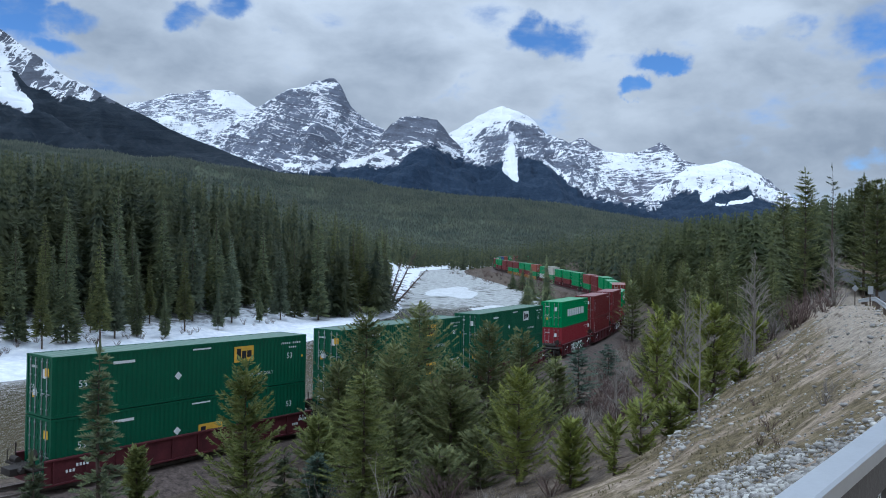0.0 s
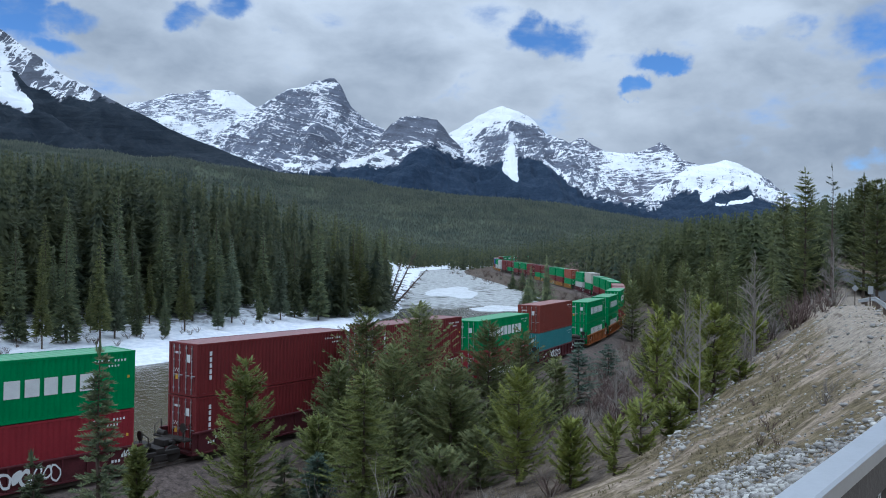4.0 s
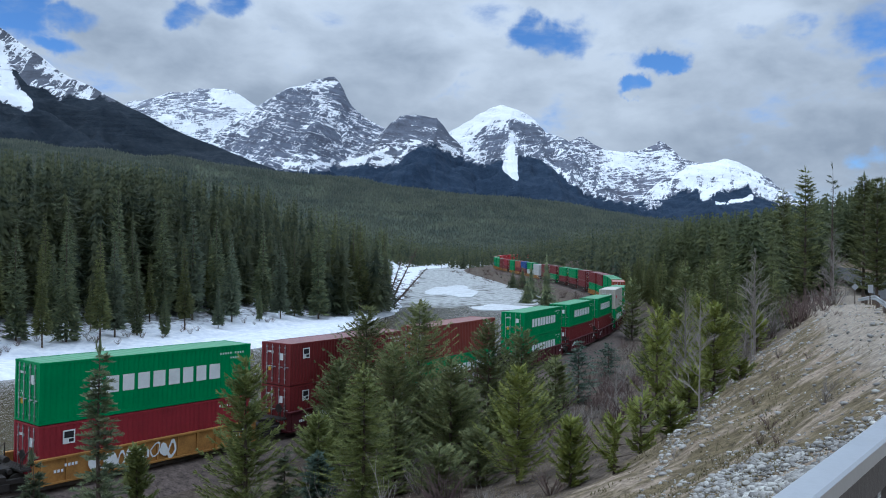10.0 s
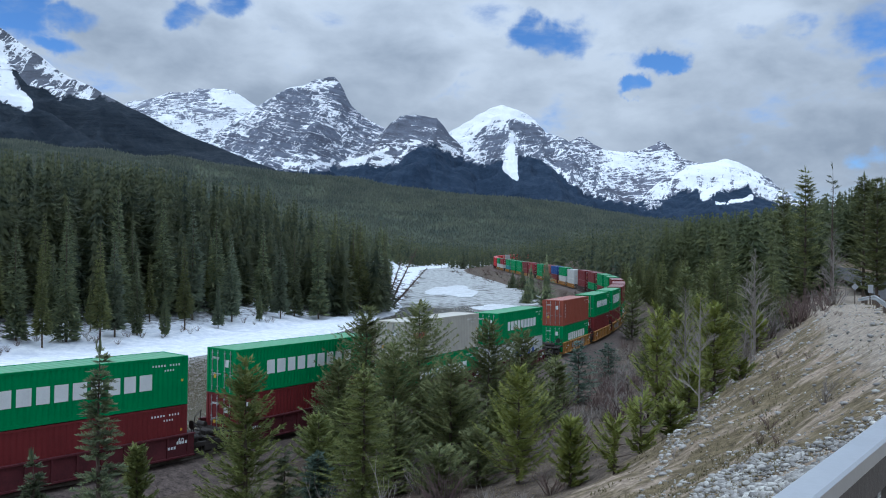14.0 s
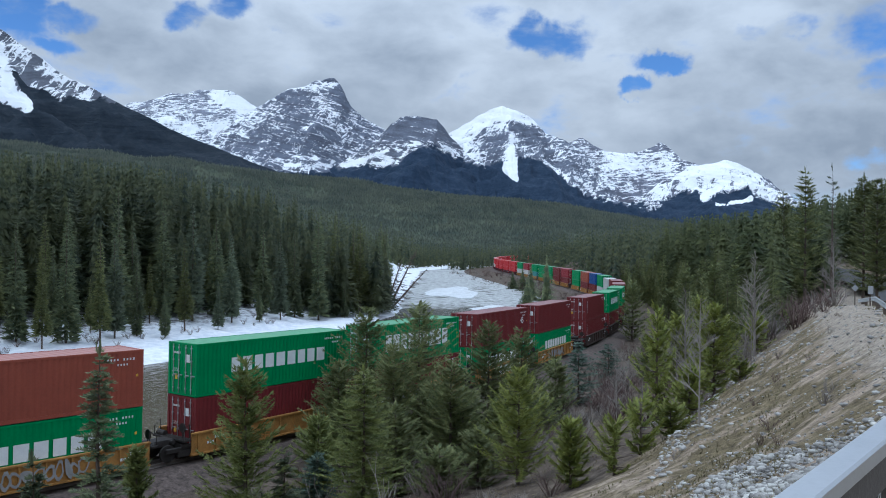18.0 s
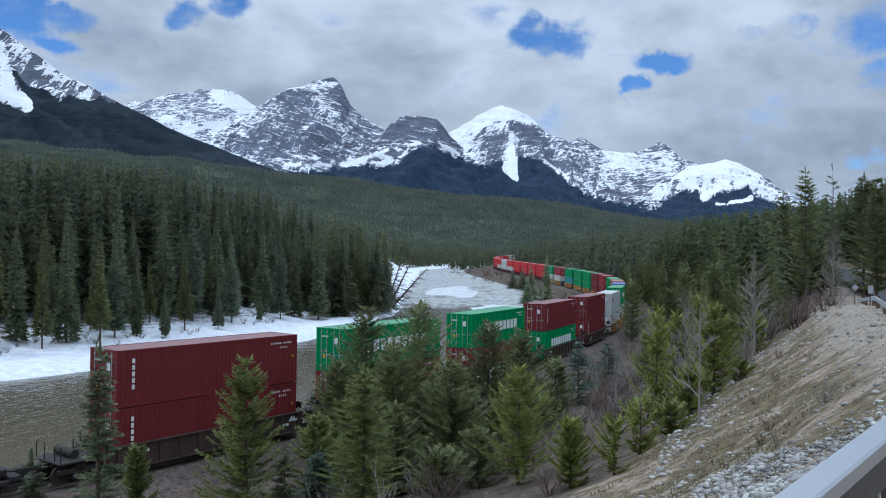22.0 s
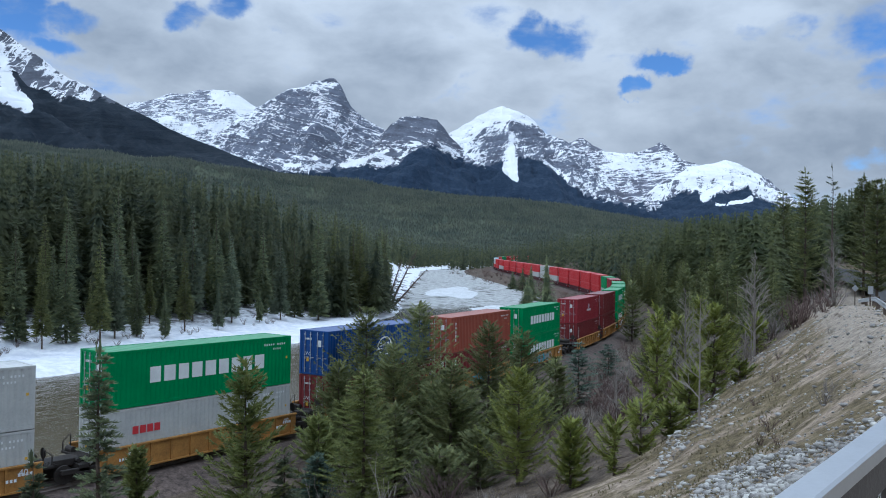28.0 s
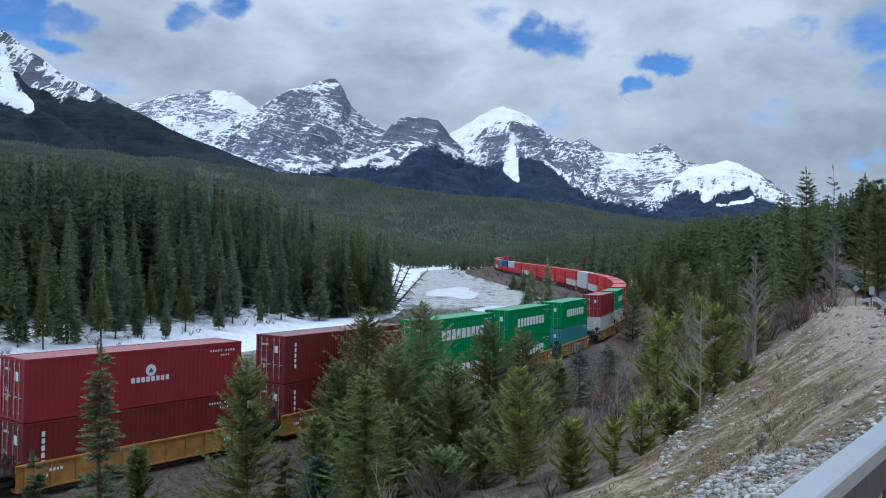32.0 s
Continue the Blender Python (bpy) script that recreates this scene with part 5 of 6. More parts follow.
# ---- the bank by the road: stones, tufts, railing, guard rail, signs ----
def loose_stones():
    r = np.random.RandomState(9)
    bm = bmesh.new()
    bmesh.ops.create_icosphere(bm, subdivisions=1, radius=1)
    base = np.array([v.co[:] for v in bm.verts])
    faces = np.array([[v.index for v in f.verts] for f in bm.faces])
    bm.free()
    vs, fs, n = [], [], 0
    for i in range(60000):
        y = 6.5 + 55 * r.rand() ** 1.7
        x = y * r.uniform(0.16, 0.56)
        s, e = off_line([x], [y])
        c = float(np.interp(s[0], CREST_S, CREST_E))
        if not 23 < e[0] < c + 2:
            continue
        lane = math.sin(e[0] * 0.55 + 0.8 * math.sin(s[0] * 0.2))
        if r.rand() > (1.0 if y < 16.0 + 2 * math.sin(x * 1.3) and e[0] > c - 8.5 else (0.0 if e[0] < c - 8 and s[0] < 0 else (0.34 if lane > 0.75 else (0.10 if lane > 0.2 else 0.04)))):
            continue
        k = (0.026 + 0.085 * r.rand() ** 5) * min(1.2, 0.5 + y / 40)
        q = base * (1 + 0.35 * r.uniform(-1, 1, (len(base), 1))) * k * np.array([r.uniform(0.8, 1.5), r.uniform(0.8, 1.3), r.uniform(0.45, 0.8)])
        a = r.uniform(0, 6.28)
        q = np.stack([q[:, 0] * math.cos(a) - q[:, 1] * math.sin(a), q[:, 0] * math.sin(a) + q[:, 1] * math.cos(a), q[:, 2]], 1)
        vs.append((q, x, y)); fs.append(faces + n); n += len(base)
    z = land(np.array([v[1] for v in vs]), np.array([v[2] for v in vs]))
    verts = np.concatenate([v[0] + (v[1], v[2], zz + 0.012) for v, zz in zip(vs, z)])
    ob = raw("loose_stones", verts, np.concatenate(fs), surface("loose_stone", (0.41, 0.395, 0.37), 0.9, spread=0.55, scale=1.5, fine=16, bump=0.4, island_random=0.45))
    tagged(ob, "pale grey broken stones scattered over the bank", "stones", kind="stuff")


def tufts():
    r = np.random.RandomState(19)
    vs, fs, n = [], [], 0
    y = 7 + 60 * r.rand(26000) ** 1.1
    x = y * r.uniform(-0.2, 0.57, 26000)
    s, e = off_line(x, y)
    c = np.interp(s, CREST_S, CREST_E)
    keep = (e > 9) & (e < c + 6) & (wobble(x, y, 5, 2) > 0.0)
    x, y = x[keep], y[keep]
    z = land(x, y)
    for px, py, pz in zip(x, y, z):
        k = r.uniform(0.03, 0.09)
        for j in range(6):
            a, lean = r.uniform(0, 6.28), r.uniform(0.3, 1.0)
            dx, dy = math.cos(a), math.sin(a)
            w = 0.012
            vs += [(px - dy * w, py + dx * w, pz - 0.02), (px + dy * w, py - dx * w, pz - 0.02), (px + dx * lean * k, py + dy * lean * k, pz + k)]
            fs.append((n, n + 1, n + 2)); n += 3
    ob = raw("dry_grass", np.array(vs), np.array(fs), surface("dry_grass_blades", (0.27, 0.22, 0.14), 0.9, spread=0.4, scale=0.5, fine=6, bump=0.0, second=(0.14, 0.13, 0.065), island_random=0.3))
    tagged(ob, "tufts of dry yellow-brown grass on the bank", "grass", kind="stuff")


loose_stones()
tufts()


def railing():
    ob = new("railing")
    a, d = Vector((0.658, 1.51, 0)), Vector((0.64, 0.768, 0)).normalized()
    top = EYE[2] - 0.47
    turn = math.atan2(d.y, d.x)
    ob.matrix_basis = pose(a.x, a.y, 0, 0, 0, math.degrees(turn))
    part("top_rail", box(bmesh.new(), -3.0, 5.0, -0.034, 0.034, top - 0.045, top, 0.006), M_GALV, ob, "wide brushed metal handrail")
    part("bottom_rail", box(bmesh.new(), -3.0, 5.0, -0.02, 0.02, 9.42, 9.46), M_RAILSIDE, ob)
    part("upper_rail", box(bmesh.new(), -3.0, 5.0, -0.022, 0.022, top - 0.13, top - 0.05), M_RAILSIDE, ob)
    for k in range(5):
        x = -2.9 + k * 1.93
        p = ob.matrix_basis @ Vector((x, 0, 0))
        part("post", box(bmesh.new(), x - 0.03, x + 0.03, -0.03, 0.03, land1(p.x, p.y) - 0.2, top - 0.045), M_RAILSIDE, ob)
    for k in range(66):
        x = -2.95 + 0.12 * k
        part("baluster", rod(bmesh.new(), (x, 0, 9.45), (x, 0, top - 0.1), 0.009, sides=6), M_RAILSIDE, ob)
    tagged(ob, "metal railing with a flat top at the viewpoint", "railing")


M_RAILSIDE = surface("bronze_paint", (0.11, 0.10, 0.095), 0.5, 0.5, spread=0.2)
railing()


M_BEAM = surface("weathered_zinc", (0.60, 0.62, 0.64), 0.5, 0.25, spread=0.15, scale=3, fine=30)


def guard_rail():
    way = [(15.2, 26.0), (19.2, 34.5), (26.2, 49.0), (31.8, 60.0), (38.5, 75.0)]
    ob = new("guard_rail")
    for i in range(len(way) - 1):
        (x0, y0), (x1, y1) = way[i], way[i + 1]
        z0, z1 = land1(x0, y0), land1(x1, y1)
        bm = bmesh.new()
        d = Vector((x1 - x0, y1 - y0, 0)).normalized()
        nrm = Vector((-d.y, d.x, 0))
        prof = [(0.0, 0.45), (0.045, 0.50), (0.045, 0.55), (0.0, 0.605), (0.045, 0.66), (0.045, 0.71), (0.0, 0.76)]
        rows = [[bm.verts.new(Vector((x, y, z + h)) + nrm * o) for o, h in prof] for x, y, z in ((x0, y0, z0), (x1, y1, z1))]
        for k in range(len(prof) - 1):
            bm.faces.new((rows[0][k], rows[1][k], rows[1][k + 1], rows[0][k + 1]))
        bmesh.ops.solidify(bm, geom=bm.faces[:], thickness=0.006)
        part("beam", bm, M_BEAM, ob)
        for f in (0.0, 0.5):
            x, y, z = x0 + f * (x1 - x0), y0 + f * (y1 - y0), z0 + f * (z1 - z0)
            part("post", box(bmesh.new(), x + 0.03, x + 0.2, y - 0.09, y + 0.09, land1(x, y) - 0.3, z + 0.78, 0.01), M_BARK, ob)
    tagged(ob, "galvanised steel guard rail along the road edge", "guard rail")


guard_rail()


def road_sign(x, y, tall, diamond, words):
    ob = new("road_sign")
    g = land1(x, y)
    ob.location = (x, y, g)
    part("post", box(bmesh.new(), -0.04, 0.04, 0.0, 0.08, -0.3, tall, 0.008), M_BARK, ob)
    bm = bmesh.new()
    if diamond:
        box(bm, -0.25, 0.25, -0.016, -0.004, -0.25, 0.25, 0.004)
        bmesh.ops.transform(bm, matrix=Matrix.Translation((0, 0, tall - 0.35)) @ Matrix.Rotation(radians(45), 4, "Y"), verts=bm.verts)
    else:
        box(bm, -0.2, 0.2, -0.016, -0.004, tall - 0.6, tall, 0.004)
    part("panel", bm, M_GALV, ob, "bare metal back of a sign")
    tagged(ob, words, "road sign")


road_sign(40.7, 80, 2.2, True, "diamond road sign seen from its grey back")
road_sign(32.2, 61, 1.6, False, "small upright road sign on a wooden post")


def road():
    ss = np.arange(-90, 160, 3.0)
    c = np.interp(ss, CREST_S, CREST_E)
    rows = []
    for off in (8.5, 15.5):
        q = [on_line(s, e + off) for s, e in zip(ss, c)]
        x, y = np.array([v.x for v in q]), np.array([v.y for v in q])
        rows.append((x, y))
    z = np.maximum(land(*rows[0]), land(*rows[1])) + 0.12
    verts = np.concatenate([np.stack([x, y, z], 1) for x, y in rows])
    n = len(ss)
    i = np.arange(n - 1)
    tagged(raw("road", verts, np.stack([i, i + 1, i + n + 1, i + n], 1)[:, ::-1], surface("asphalt", (0.06, 0.06, 0.062), 0.9, spread=0.3, scale=0.7, fine=30, bump=0.3)), "grey asphalt valley road", "road", kind="structure")


road()


# ---- river: leaning dead trees, ice ----
def leaning_tree(foot, tip, rng):
    ob = new("dead_tree")
    ob.location = foot
    d = Vector(tip) - Vector(foot)
    part("trunk", rod(bmesh.new(), -d.normalized() * 0.4, d, 0.30, 0.06, 7), M_BARK, ob)
    bm = bmesh.new()
    for k in range(90):
        f = rng.uniform(0.12, 0.97)
        a = rng.uniform(0, 6.28)
        w = (Vector((math.cos(a), math.sin(a), rng.uniform(-0.5, 0.3)))).normalized()
        twiggy(bm, d * f, w, rng.uniform(1.0, 2.4) * (1.15 - f), 0.075, 1, rng, 2)
    tagged(part("crown", bm, M_BARK, ob), kind="stuff")
    tagged(ob, "dead conifer leaning out over the river", "tree", "leaning dead trees")


M_FLOE = surface("dirty_snow_ice", (0.62, 0.64, 0.66), 0.8, spread=0.4, scale=0.25, fine=2.0, bump=0.3)


def ice(name, cx, cy, rx, ry, seed, label):
    r = random.Random(seed)
    n = 46
    bm = bmesh.new()
    ring = []
    for i in range(n):
        a = 6.283 * i / n
        k = 1 + 0.16 * math.sin(3 * a + seed) + 0.10 * math.sin(5 * a + 2 * seed) + r.uniform(-0.06, 0.06)
        ring.append(bm.verts.new((rx * k * math.cos(a), ry * k * math.sin(a), 0.16)))
    f = bm.faces.new(ring)
    ext = bmesh.ops.extrude_face_region(bm, geom=[f])
    for v in ext["geom"]:
        if isinstance(v, bmesh.types.BMVert):
            v.co.z = -0.15
    bmesh.ops.recalc_face_normals(bm, faces=bm.faces[:])
    me = bpy.data.meshes.new(name)
    bm.to_mesh(me); bm.free()
    me.materials.append(M_FLOE)
    ob = new(name, me)
    ob.location = (cx, cy, WATER)
    tagged(ob, label, "ice")


drng = random.Random(3)
leaning_tree((-13.4, 205, -5.3), (-6.5, 205, 9.2), drng)
leaning_tree((-12.6, 204, -5.4), (-4.0, 208, 4.2), drng)
leaning_tree((-14.2, 203, -5.3), (-10.2, 202, 6.5), drng)
ice("ice_floe", 3.5, 277, 8.5, 30, 4, "snow-covered ice floe stranded in the slush")
ice("shore_ice", 15.5, 207, 8.5, 9, 9, "snow-covered ice shelf along the near bank")
ice("shore_ice", 8.0, 640, 9, 22, 5, "snow-covered ice at the far bend of the river")

# ---- train ----
GREEN, DARKGREEN, MAROON, BROWN = (0.002, 0.235, 0.066, 1), (0.003, 0.088, 0.040, 1), (0.155, 0.018, 0.020, 1), (0.20, 0.040, 0.028, 1)
TEAL, GREY, BLUE, RED, OLDRED = (0.05, 0.23, 0.24, 1), (0.50, 0.51, 0.49, 1), (0.008, 0.058, 0.23, 1), (0.50, 0.025, 0.03, 1), (0.26, 0.02, 0.03, 1)
RUST = (0.30, 0.072, 0.042, 1)
BEIGE = (0.50, 0.47, 0.40, 1)
CAR_MAROON, CAR_OCHRE, CAR_BROWN, CAR_ORANGE = (0.10, 0.02, 0.025, 1), (0.44, 0.22, 0.055, 1), (0.07, 0.045, 0.035, 1), (0.36, 0.12, 0.03, 1)
FOOT = 0.36
SPEED = 17.488
HI, STD = 2.896, 2.591


def corrugated(length, z0, z1, depth=0.036, pitch=0.28):
    """A strip of pressed ribs along x, its outer faces at y = 0, its hollows at y = -depth."""
    n = max(1, round(length / pitch))
    p = length / n
    xs, ys = [], []
    for i in range(n):
        for f, d in ((0.0, 0), (0.25, 0), (0.37, -depth), (0.63, -depth), (0.75, 0)):
            xs.append(-length / 2 + (i + f) * p); ys.append(d)
    xs.append(length / 2); ys.append(0)
    verts = np.array([(x, y, z) for z in (z0, z1) for x, y in zip(xs, ys)], np.float32)
    m = len(xs)
    i = np.arange(m - 1)
    return verts, np.stack([i + 1, i, i + m, i + m + 1], 1)


def container_kit(length, height, wide=2.438):
    """A shipping container with its origin at the middle of its base, the door end towards +x."""
    top = new("container")
    hw, hl = wide / 2, length / 2
    v, q = corrugated(length - 0.3, 0.15, height - 0.11)
    for sgn in (1, -1):
        w = v.copy(); w[:, 1] = (w[:, 1] + hw - 0.012) * sgn
        if sgn < 0:
            w[:, 0] *= -1
        raw("side_wall", w, q, M_PAINT, top)
    v, q = corrugated(length - 0.3, -hw + 0.06, hw - 0.06, 0.02, 0.42)
    raw("roof", np.stack([v[:, 0], v[:, 2], v[:, 1] + height - 0.012], 1), q[:, ::-1], M_ROOF, top)
    v, q = corrugated(wide - 0.3, 0.15, height - 0.11, 0.045, 0.25)
    raw("end_wall", np.stack([-(hl - 0.02 + v[:, 1]), v[:, 0], v[:, 2]], 1), q, M_PAINT, top)
    for sgn in (1, -1):
        part("bottom_rail", box(bmesh.new(), -hl + 0.02, hl - 0.02, sgn * hw - 0.10 * (sgn > 0), sgn * hw + 0.10 * (sgn < 0), 0.0, 0.16), M_PAINT, top)
        part("top_rail", box(bmesh.new(), -hl + 0.02, hl - 0.02, sgn * hw - 0.07 * (sgn > 0), sgn * hw + 0.07 * (sgn < 0), height - 0.12, height), M_PAINT, top)
        for ex in (1, -1):
            bm = bmesh.new()
            x0, x1 = sorted((ex * hl, ex * (hl - 0.16)))
            y0, y1 = sorted((sgn * hw, sgn * (hw - 0.16)))
            box(bm, x0, x1, y0, y1, 0.1, height - 0.1)
            for z in (0.0, height - 0.12):
                box(bm, x0 - 0.004, x1 + 0.004, y0 - 0.004, y1 + 0.004, z, z + 0.124)
            part("corner_post", bm, M_PAINT, top)
    for ex, z0, z1, name in ((1, 0.0, 0.14, "door_sill"), (1, height - 0.13, height, "door_header"), (-1, 0.0, 0.15, "end_sill"), (-1, height - 0.11, height, "end_header")):
        x0, x1 = sorted((ex * (hl - 0.004), ex * (hl - 0.14)))
        part(name, box(bmesh.new(), x0, x1, -hw + 0.16, hw - 0.16, z0, z1), M_PAINT, top)
    for sgn in (1, -1):
        bm = bmesh.new()
        y0, y1 = sorted((0.008 * sgn, sgn * (hw - 0.16)))
        box(bm, hl - 0.07, hl - 0.03, y0, y1 + 0.02 * (sgn > 0), 0.0, height)
        for k in range(5):
            z = 0.3 + k * (height - 0.6) / 4.4
            box(bm, hl - 0.03, hl - 0.012, y0 + 0.05, y1 - 0.05, z, z + 0.26)
        door = part("door", bm, M_PAINT, top)
        for f in (0.3, 0.75):
            bm = bmesh.new()
            y = y0 + f * (y1 - y0)
            rod(bm, (hl + 0.02, y, 0.12), (hl + 0.02, y, height - 0.1), 0.022, sides=6)
            for z in (0.35, 1.0, 1.25, 1.9, height - 0.3):
                box(bm, hl - 0.01, hl + 0.045, y - 0.05, y + 0.05, z, z + 0.07)
            box(bm, hl + 0.01, hl + 0.05, y - 0.02, y + 0.3, 1.1, 1.15)
            part("lock_rod", bm, M_GALV, door)
    return top


def bars(cells, y, thick=0.006):
    """Flat plates on the side at y: cells are x0, x1, z0, z1."""
    bm = bmesh.new()
    for x0, x1, z0, z1 in cells:
        box(bm, x0, x1, y, y + thick, z0, z1)
    return bm


def wording(words, x, z, size, y, ob):
    """Painted words that read from +x to -x on the side that faces the road."""
    cu = bpy.data.curves.new("wording", "FONT")
    cu.body, cu.size, cu.extrude, cu.resolution_u = words, size * 1.4, 0.002, 2
    tmp = bpy.data.objects.new("wording", cu)
    scene.collection.objects.link(tmp)
    me = bpy.data.meshes.new_from_object(tmp.evaluated_get(bpy.context.evaluated_depsgraph_get()))
    bpy.data.objects.remove(tmp)
    me.transform(Matrix(((-1, 0, 0, x), (0, 0, 1, y + 0.004), (0, 1, 0, z), (0, 0, 0, 1))))
    me.materials.append(M_MARK)
    word = new("wording", me)
    word.parent = ob
    return word


def mark(ob, kind, length, height):
    """Markings on the side that faces the road and on the doors; names become plain blocks."""
    y, hl = 1.219 - 0.008, length / 2
    # reading runs from +x to -x on this side
    if kind in ("word", "great_word"):
        great = kind == "great_word"
        cells, x = [], 4.55 if great else 3.65
        pitch, tall = (1.02, 1.22) if great else (0.895, 0.82)
        for w in (0.94, 1.0, 0.94, 0.98, 1.02, 0.98, 0.94, 0.94, 1.02):
            z0 = height * 0.53 - tall / 2
            cells += [(x - pitch * w + 0.21, x, z0, z0 + tall)]
            x -= pitch * w
        part("lettering", bars(cells, y), M_MARK, ob, "row of nine white block letters reduced to plain shapes")
    elif kind in ("plate", "white_plate", "no_plate", "low_plate"):
        wording("53", -hl + 1.6, height - 1.35, 0.34, y, ob)
        wording("53", hl - 1.3, height - 1.55, 0.34, y, ob)
        wording("TOP LIFT ONLY", -hl + 4.6, 0.75, 0.2, y, ob)
        part("length_seam", bars([(-hl + 2.05, -hl + 2.13, 0.16, height - 0.12), (hl - 2.13, hl - 2.05, 0.16, height - 0.12)], y - 0.02, 0.03), M_PAINT, ob)
        part("hazard_diamond", box(bmesh.new(), -0.16, 0.16, -0.003, 0.003, -0.16, 0.16), M_MARK, ob).matrix_basis = Matrix.Translation((1.2, y + 0.004, height * 0.45)) @ Matrix.Rotation(radians(45), 4, "Y")
        part("plain_bar", bars([(-0.9, 0.3, height - 0.32, height - 0.24)], y), M_MARK, ob)
        part("plain_bar", bars([(hl - 4.3, hl - 3.1, height - 0.62, height - 0.48)], y), M_MARK, ob)
        if kind != "white_plate":
            for k, (p0, p1) in enumerate(((height - 0.95, height - 0.55), (0.95, 1.25))):
                part("door_plate", box(bmesh.new(), hl + 0.002, hl + 0.008, 0.55 - 1.1 * k, 0.95 - 1.1 * k, p0, p1), M_YELLOW if k == 0 else M_MARK, ob, "yellow plate" if k == 0 else "")
        if kind == "no_plate":
            return
        if kind == "low_plate":
            part("sign_plate", bars([(-1.75, -0.15, 0.28, 1.42)], y), M_YELLOW, ob, "yellow plate with dark block shapes")
            part("sign_figure", bars([(-0.62, -0.30, 0.42, 1.28), (-1.10, -0.70, 0.50, 1.08), (-1.58, -1.18, 0.52, 1.02)], y + 0.006), M_BLACKMARK, ob)
            return
        part("sign_plate", bars([(-3.9, -2.5, height - 1.25, height - 0.35)], y), M_YELLOW if kind == "plate" else M_MARK, ob, "yellow plate with dark block shapes" if kind == "plate" else "white plate with dark block shapes")
        part("sign_figure", bars([(-2.98, -2.68, height - 1.12, height - 0.48), (-3.36, -3.05, height - 1.08, height - 0.62), (-3.74, -3.42, height - 1.0, height - 0.62)], y + 0.006), M_BLACKMARK, ob)
    elif kind == "square":
        part("emblem_plate", bars([(hl - 1.75, hl - 1.15, height - 1.0, height - 0.35)], y), M_MARK, ob, "small white square plate")
        part("emblem_figure", bars([(hl - 1.68, hl - 1.22, height - 0.72, height - 0.42), (hl - 1.68, hl - 1.45, height - 0.93, height - 0.78)], y + 0.006), M_BLACKMARK, ob)
    elif kind == "column":
        part("lettering", bars([(hl - 1.02, hl - 0.86, height - 0.7 - 0.33 * k, height - 0.46 - 0.33 * k) for k in range(5)], y), M_MARK, ob, "column of small white block shapes")
    elif kind == "logo":
        part("lettering", bars([(4.6 - 0.42 * k - 0.34, 4.6 - 0.42 * k, height * 0.5 + 0.1, height * 0.5 + 0.5) for k in range(4)], y), M_RED, ob, "short red block name")
    elif kind == "spaced":
        part("lettering", bars([(1.6 - 1.15 * k - 0.62, 1.6 - 1.15 * k, height * 0.5 - 0.45, height * 0.5 + 0.3) for k in range(5)], y), M_BLUEMARK, ob, "five widely spaced blue blocks")
    elif kind == "badge":
        bm = bmesh.new()
        for i in range(24):
            g0, g1 = 6.283 * i / 24, 6.283 * (i + 1) / 24
            bm.faces.new([bm.verts.new((-0.2 + r * math.cos(g), y + 0.004, height * 0.5 + 0.8 * r * math.sin(g))) for r, g in ((0.85, g0), (0.85, g1), (0.72, g1), (0.72, g0))])
        part("ring", bm, M_MARK, ob, "white ring emblem")
        part("lettering", bars([(0.80 - 0.40 * k - 0.30, 0.80 - 0.40 * k, height * 0.5 - 0.02, height * 0.5 + 0.26) for k in range(5)], y + 0.006), M_MARK, ob)
        part("lettering", bars([(0.75 - 0.235 * k - 0.17, 0.75 - 0.235 * k, height * 0.5 - 0.30, height * 0.5 - 0.12) for k in range(8)], y + 0.006), M_MARK, ob)
    elif kind == "small_badge":
        part("emblem", rod(bmesh.new(), (-0.35, y, height * 0.62), (-0.35, y + 0.006, height * 0.62), 0.30, sides=20), M_MARK, ob, "small round white emblem")
        part("emblem_figure", rod(bmesh.new(), (-0.35, y + 0.004, height * 0.61), (-0.35, y + 0.010, height * 0.61), 0.17, sides=3), M_BLUEMARK, ob)
        part("lettering", bars([(0.75 - 0.28 * k - 0.20, 0.75 - 0.28 * k, height * 0.42, height * 0.42 + 0.26) for k in range(8)], y), M_MARK, ob, "short row of white block shapes")
    elif kind == "forty_five":
        wording("45", -hl + 2.0, height - 1.45, 0.62, y, ob)
    elif kind == "redword":
        part("lettering", bars([(0.9 - 0.3 * k - 0.24, 0.9 - 0.3 * k, height * 0.5 + 0.2, height * 0.5 + 0.62) for k in range(12)], y), M_MARK, ob, "white block lettering reduced to plain shapes")
    small = [(-hl + 0.5 + 0.17 * k, -hl + 0.58 + 0.17 * k, height - 0.48, height - 0.37) for k in range(10) if k != 4] + [(-hl + 0.85 + 0.16 * k, -hl + 0.92 + 0.16 * k, height - 0.74, height - 0.64) for k in range(4)]
    tagged(part("number_marking", bars(small, y), M_MARK, ob), kind="stuff")
    door = bmesh.new()
    for k in range(5):
        box(door, hl - 0.012, hl - 0.004, -0.75 + 0.12 * k, -0.67 + 0.12 * k, height - 0.62, height - 0.5)
        box(door, hl - 0.012, hl - 0.004, -0.75 + 0.09 * k, -0.69 + 0.09 * k, height - 1.5 - 0.1 * (k % 2), height - 1.42 - 0.1 * (k % 2))
    tagged(part("door_marking", door, M_MARK, ob), kind="stuff")
    part("door_placard", box(bmesh.new(), hl - 0.012, hl - 0.003, -0.62, -0.42, 0.85, 1.15), M_YELLOW, ob, "yellow placard")
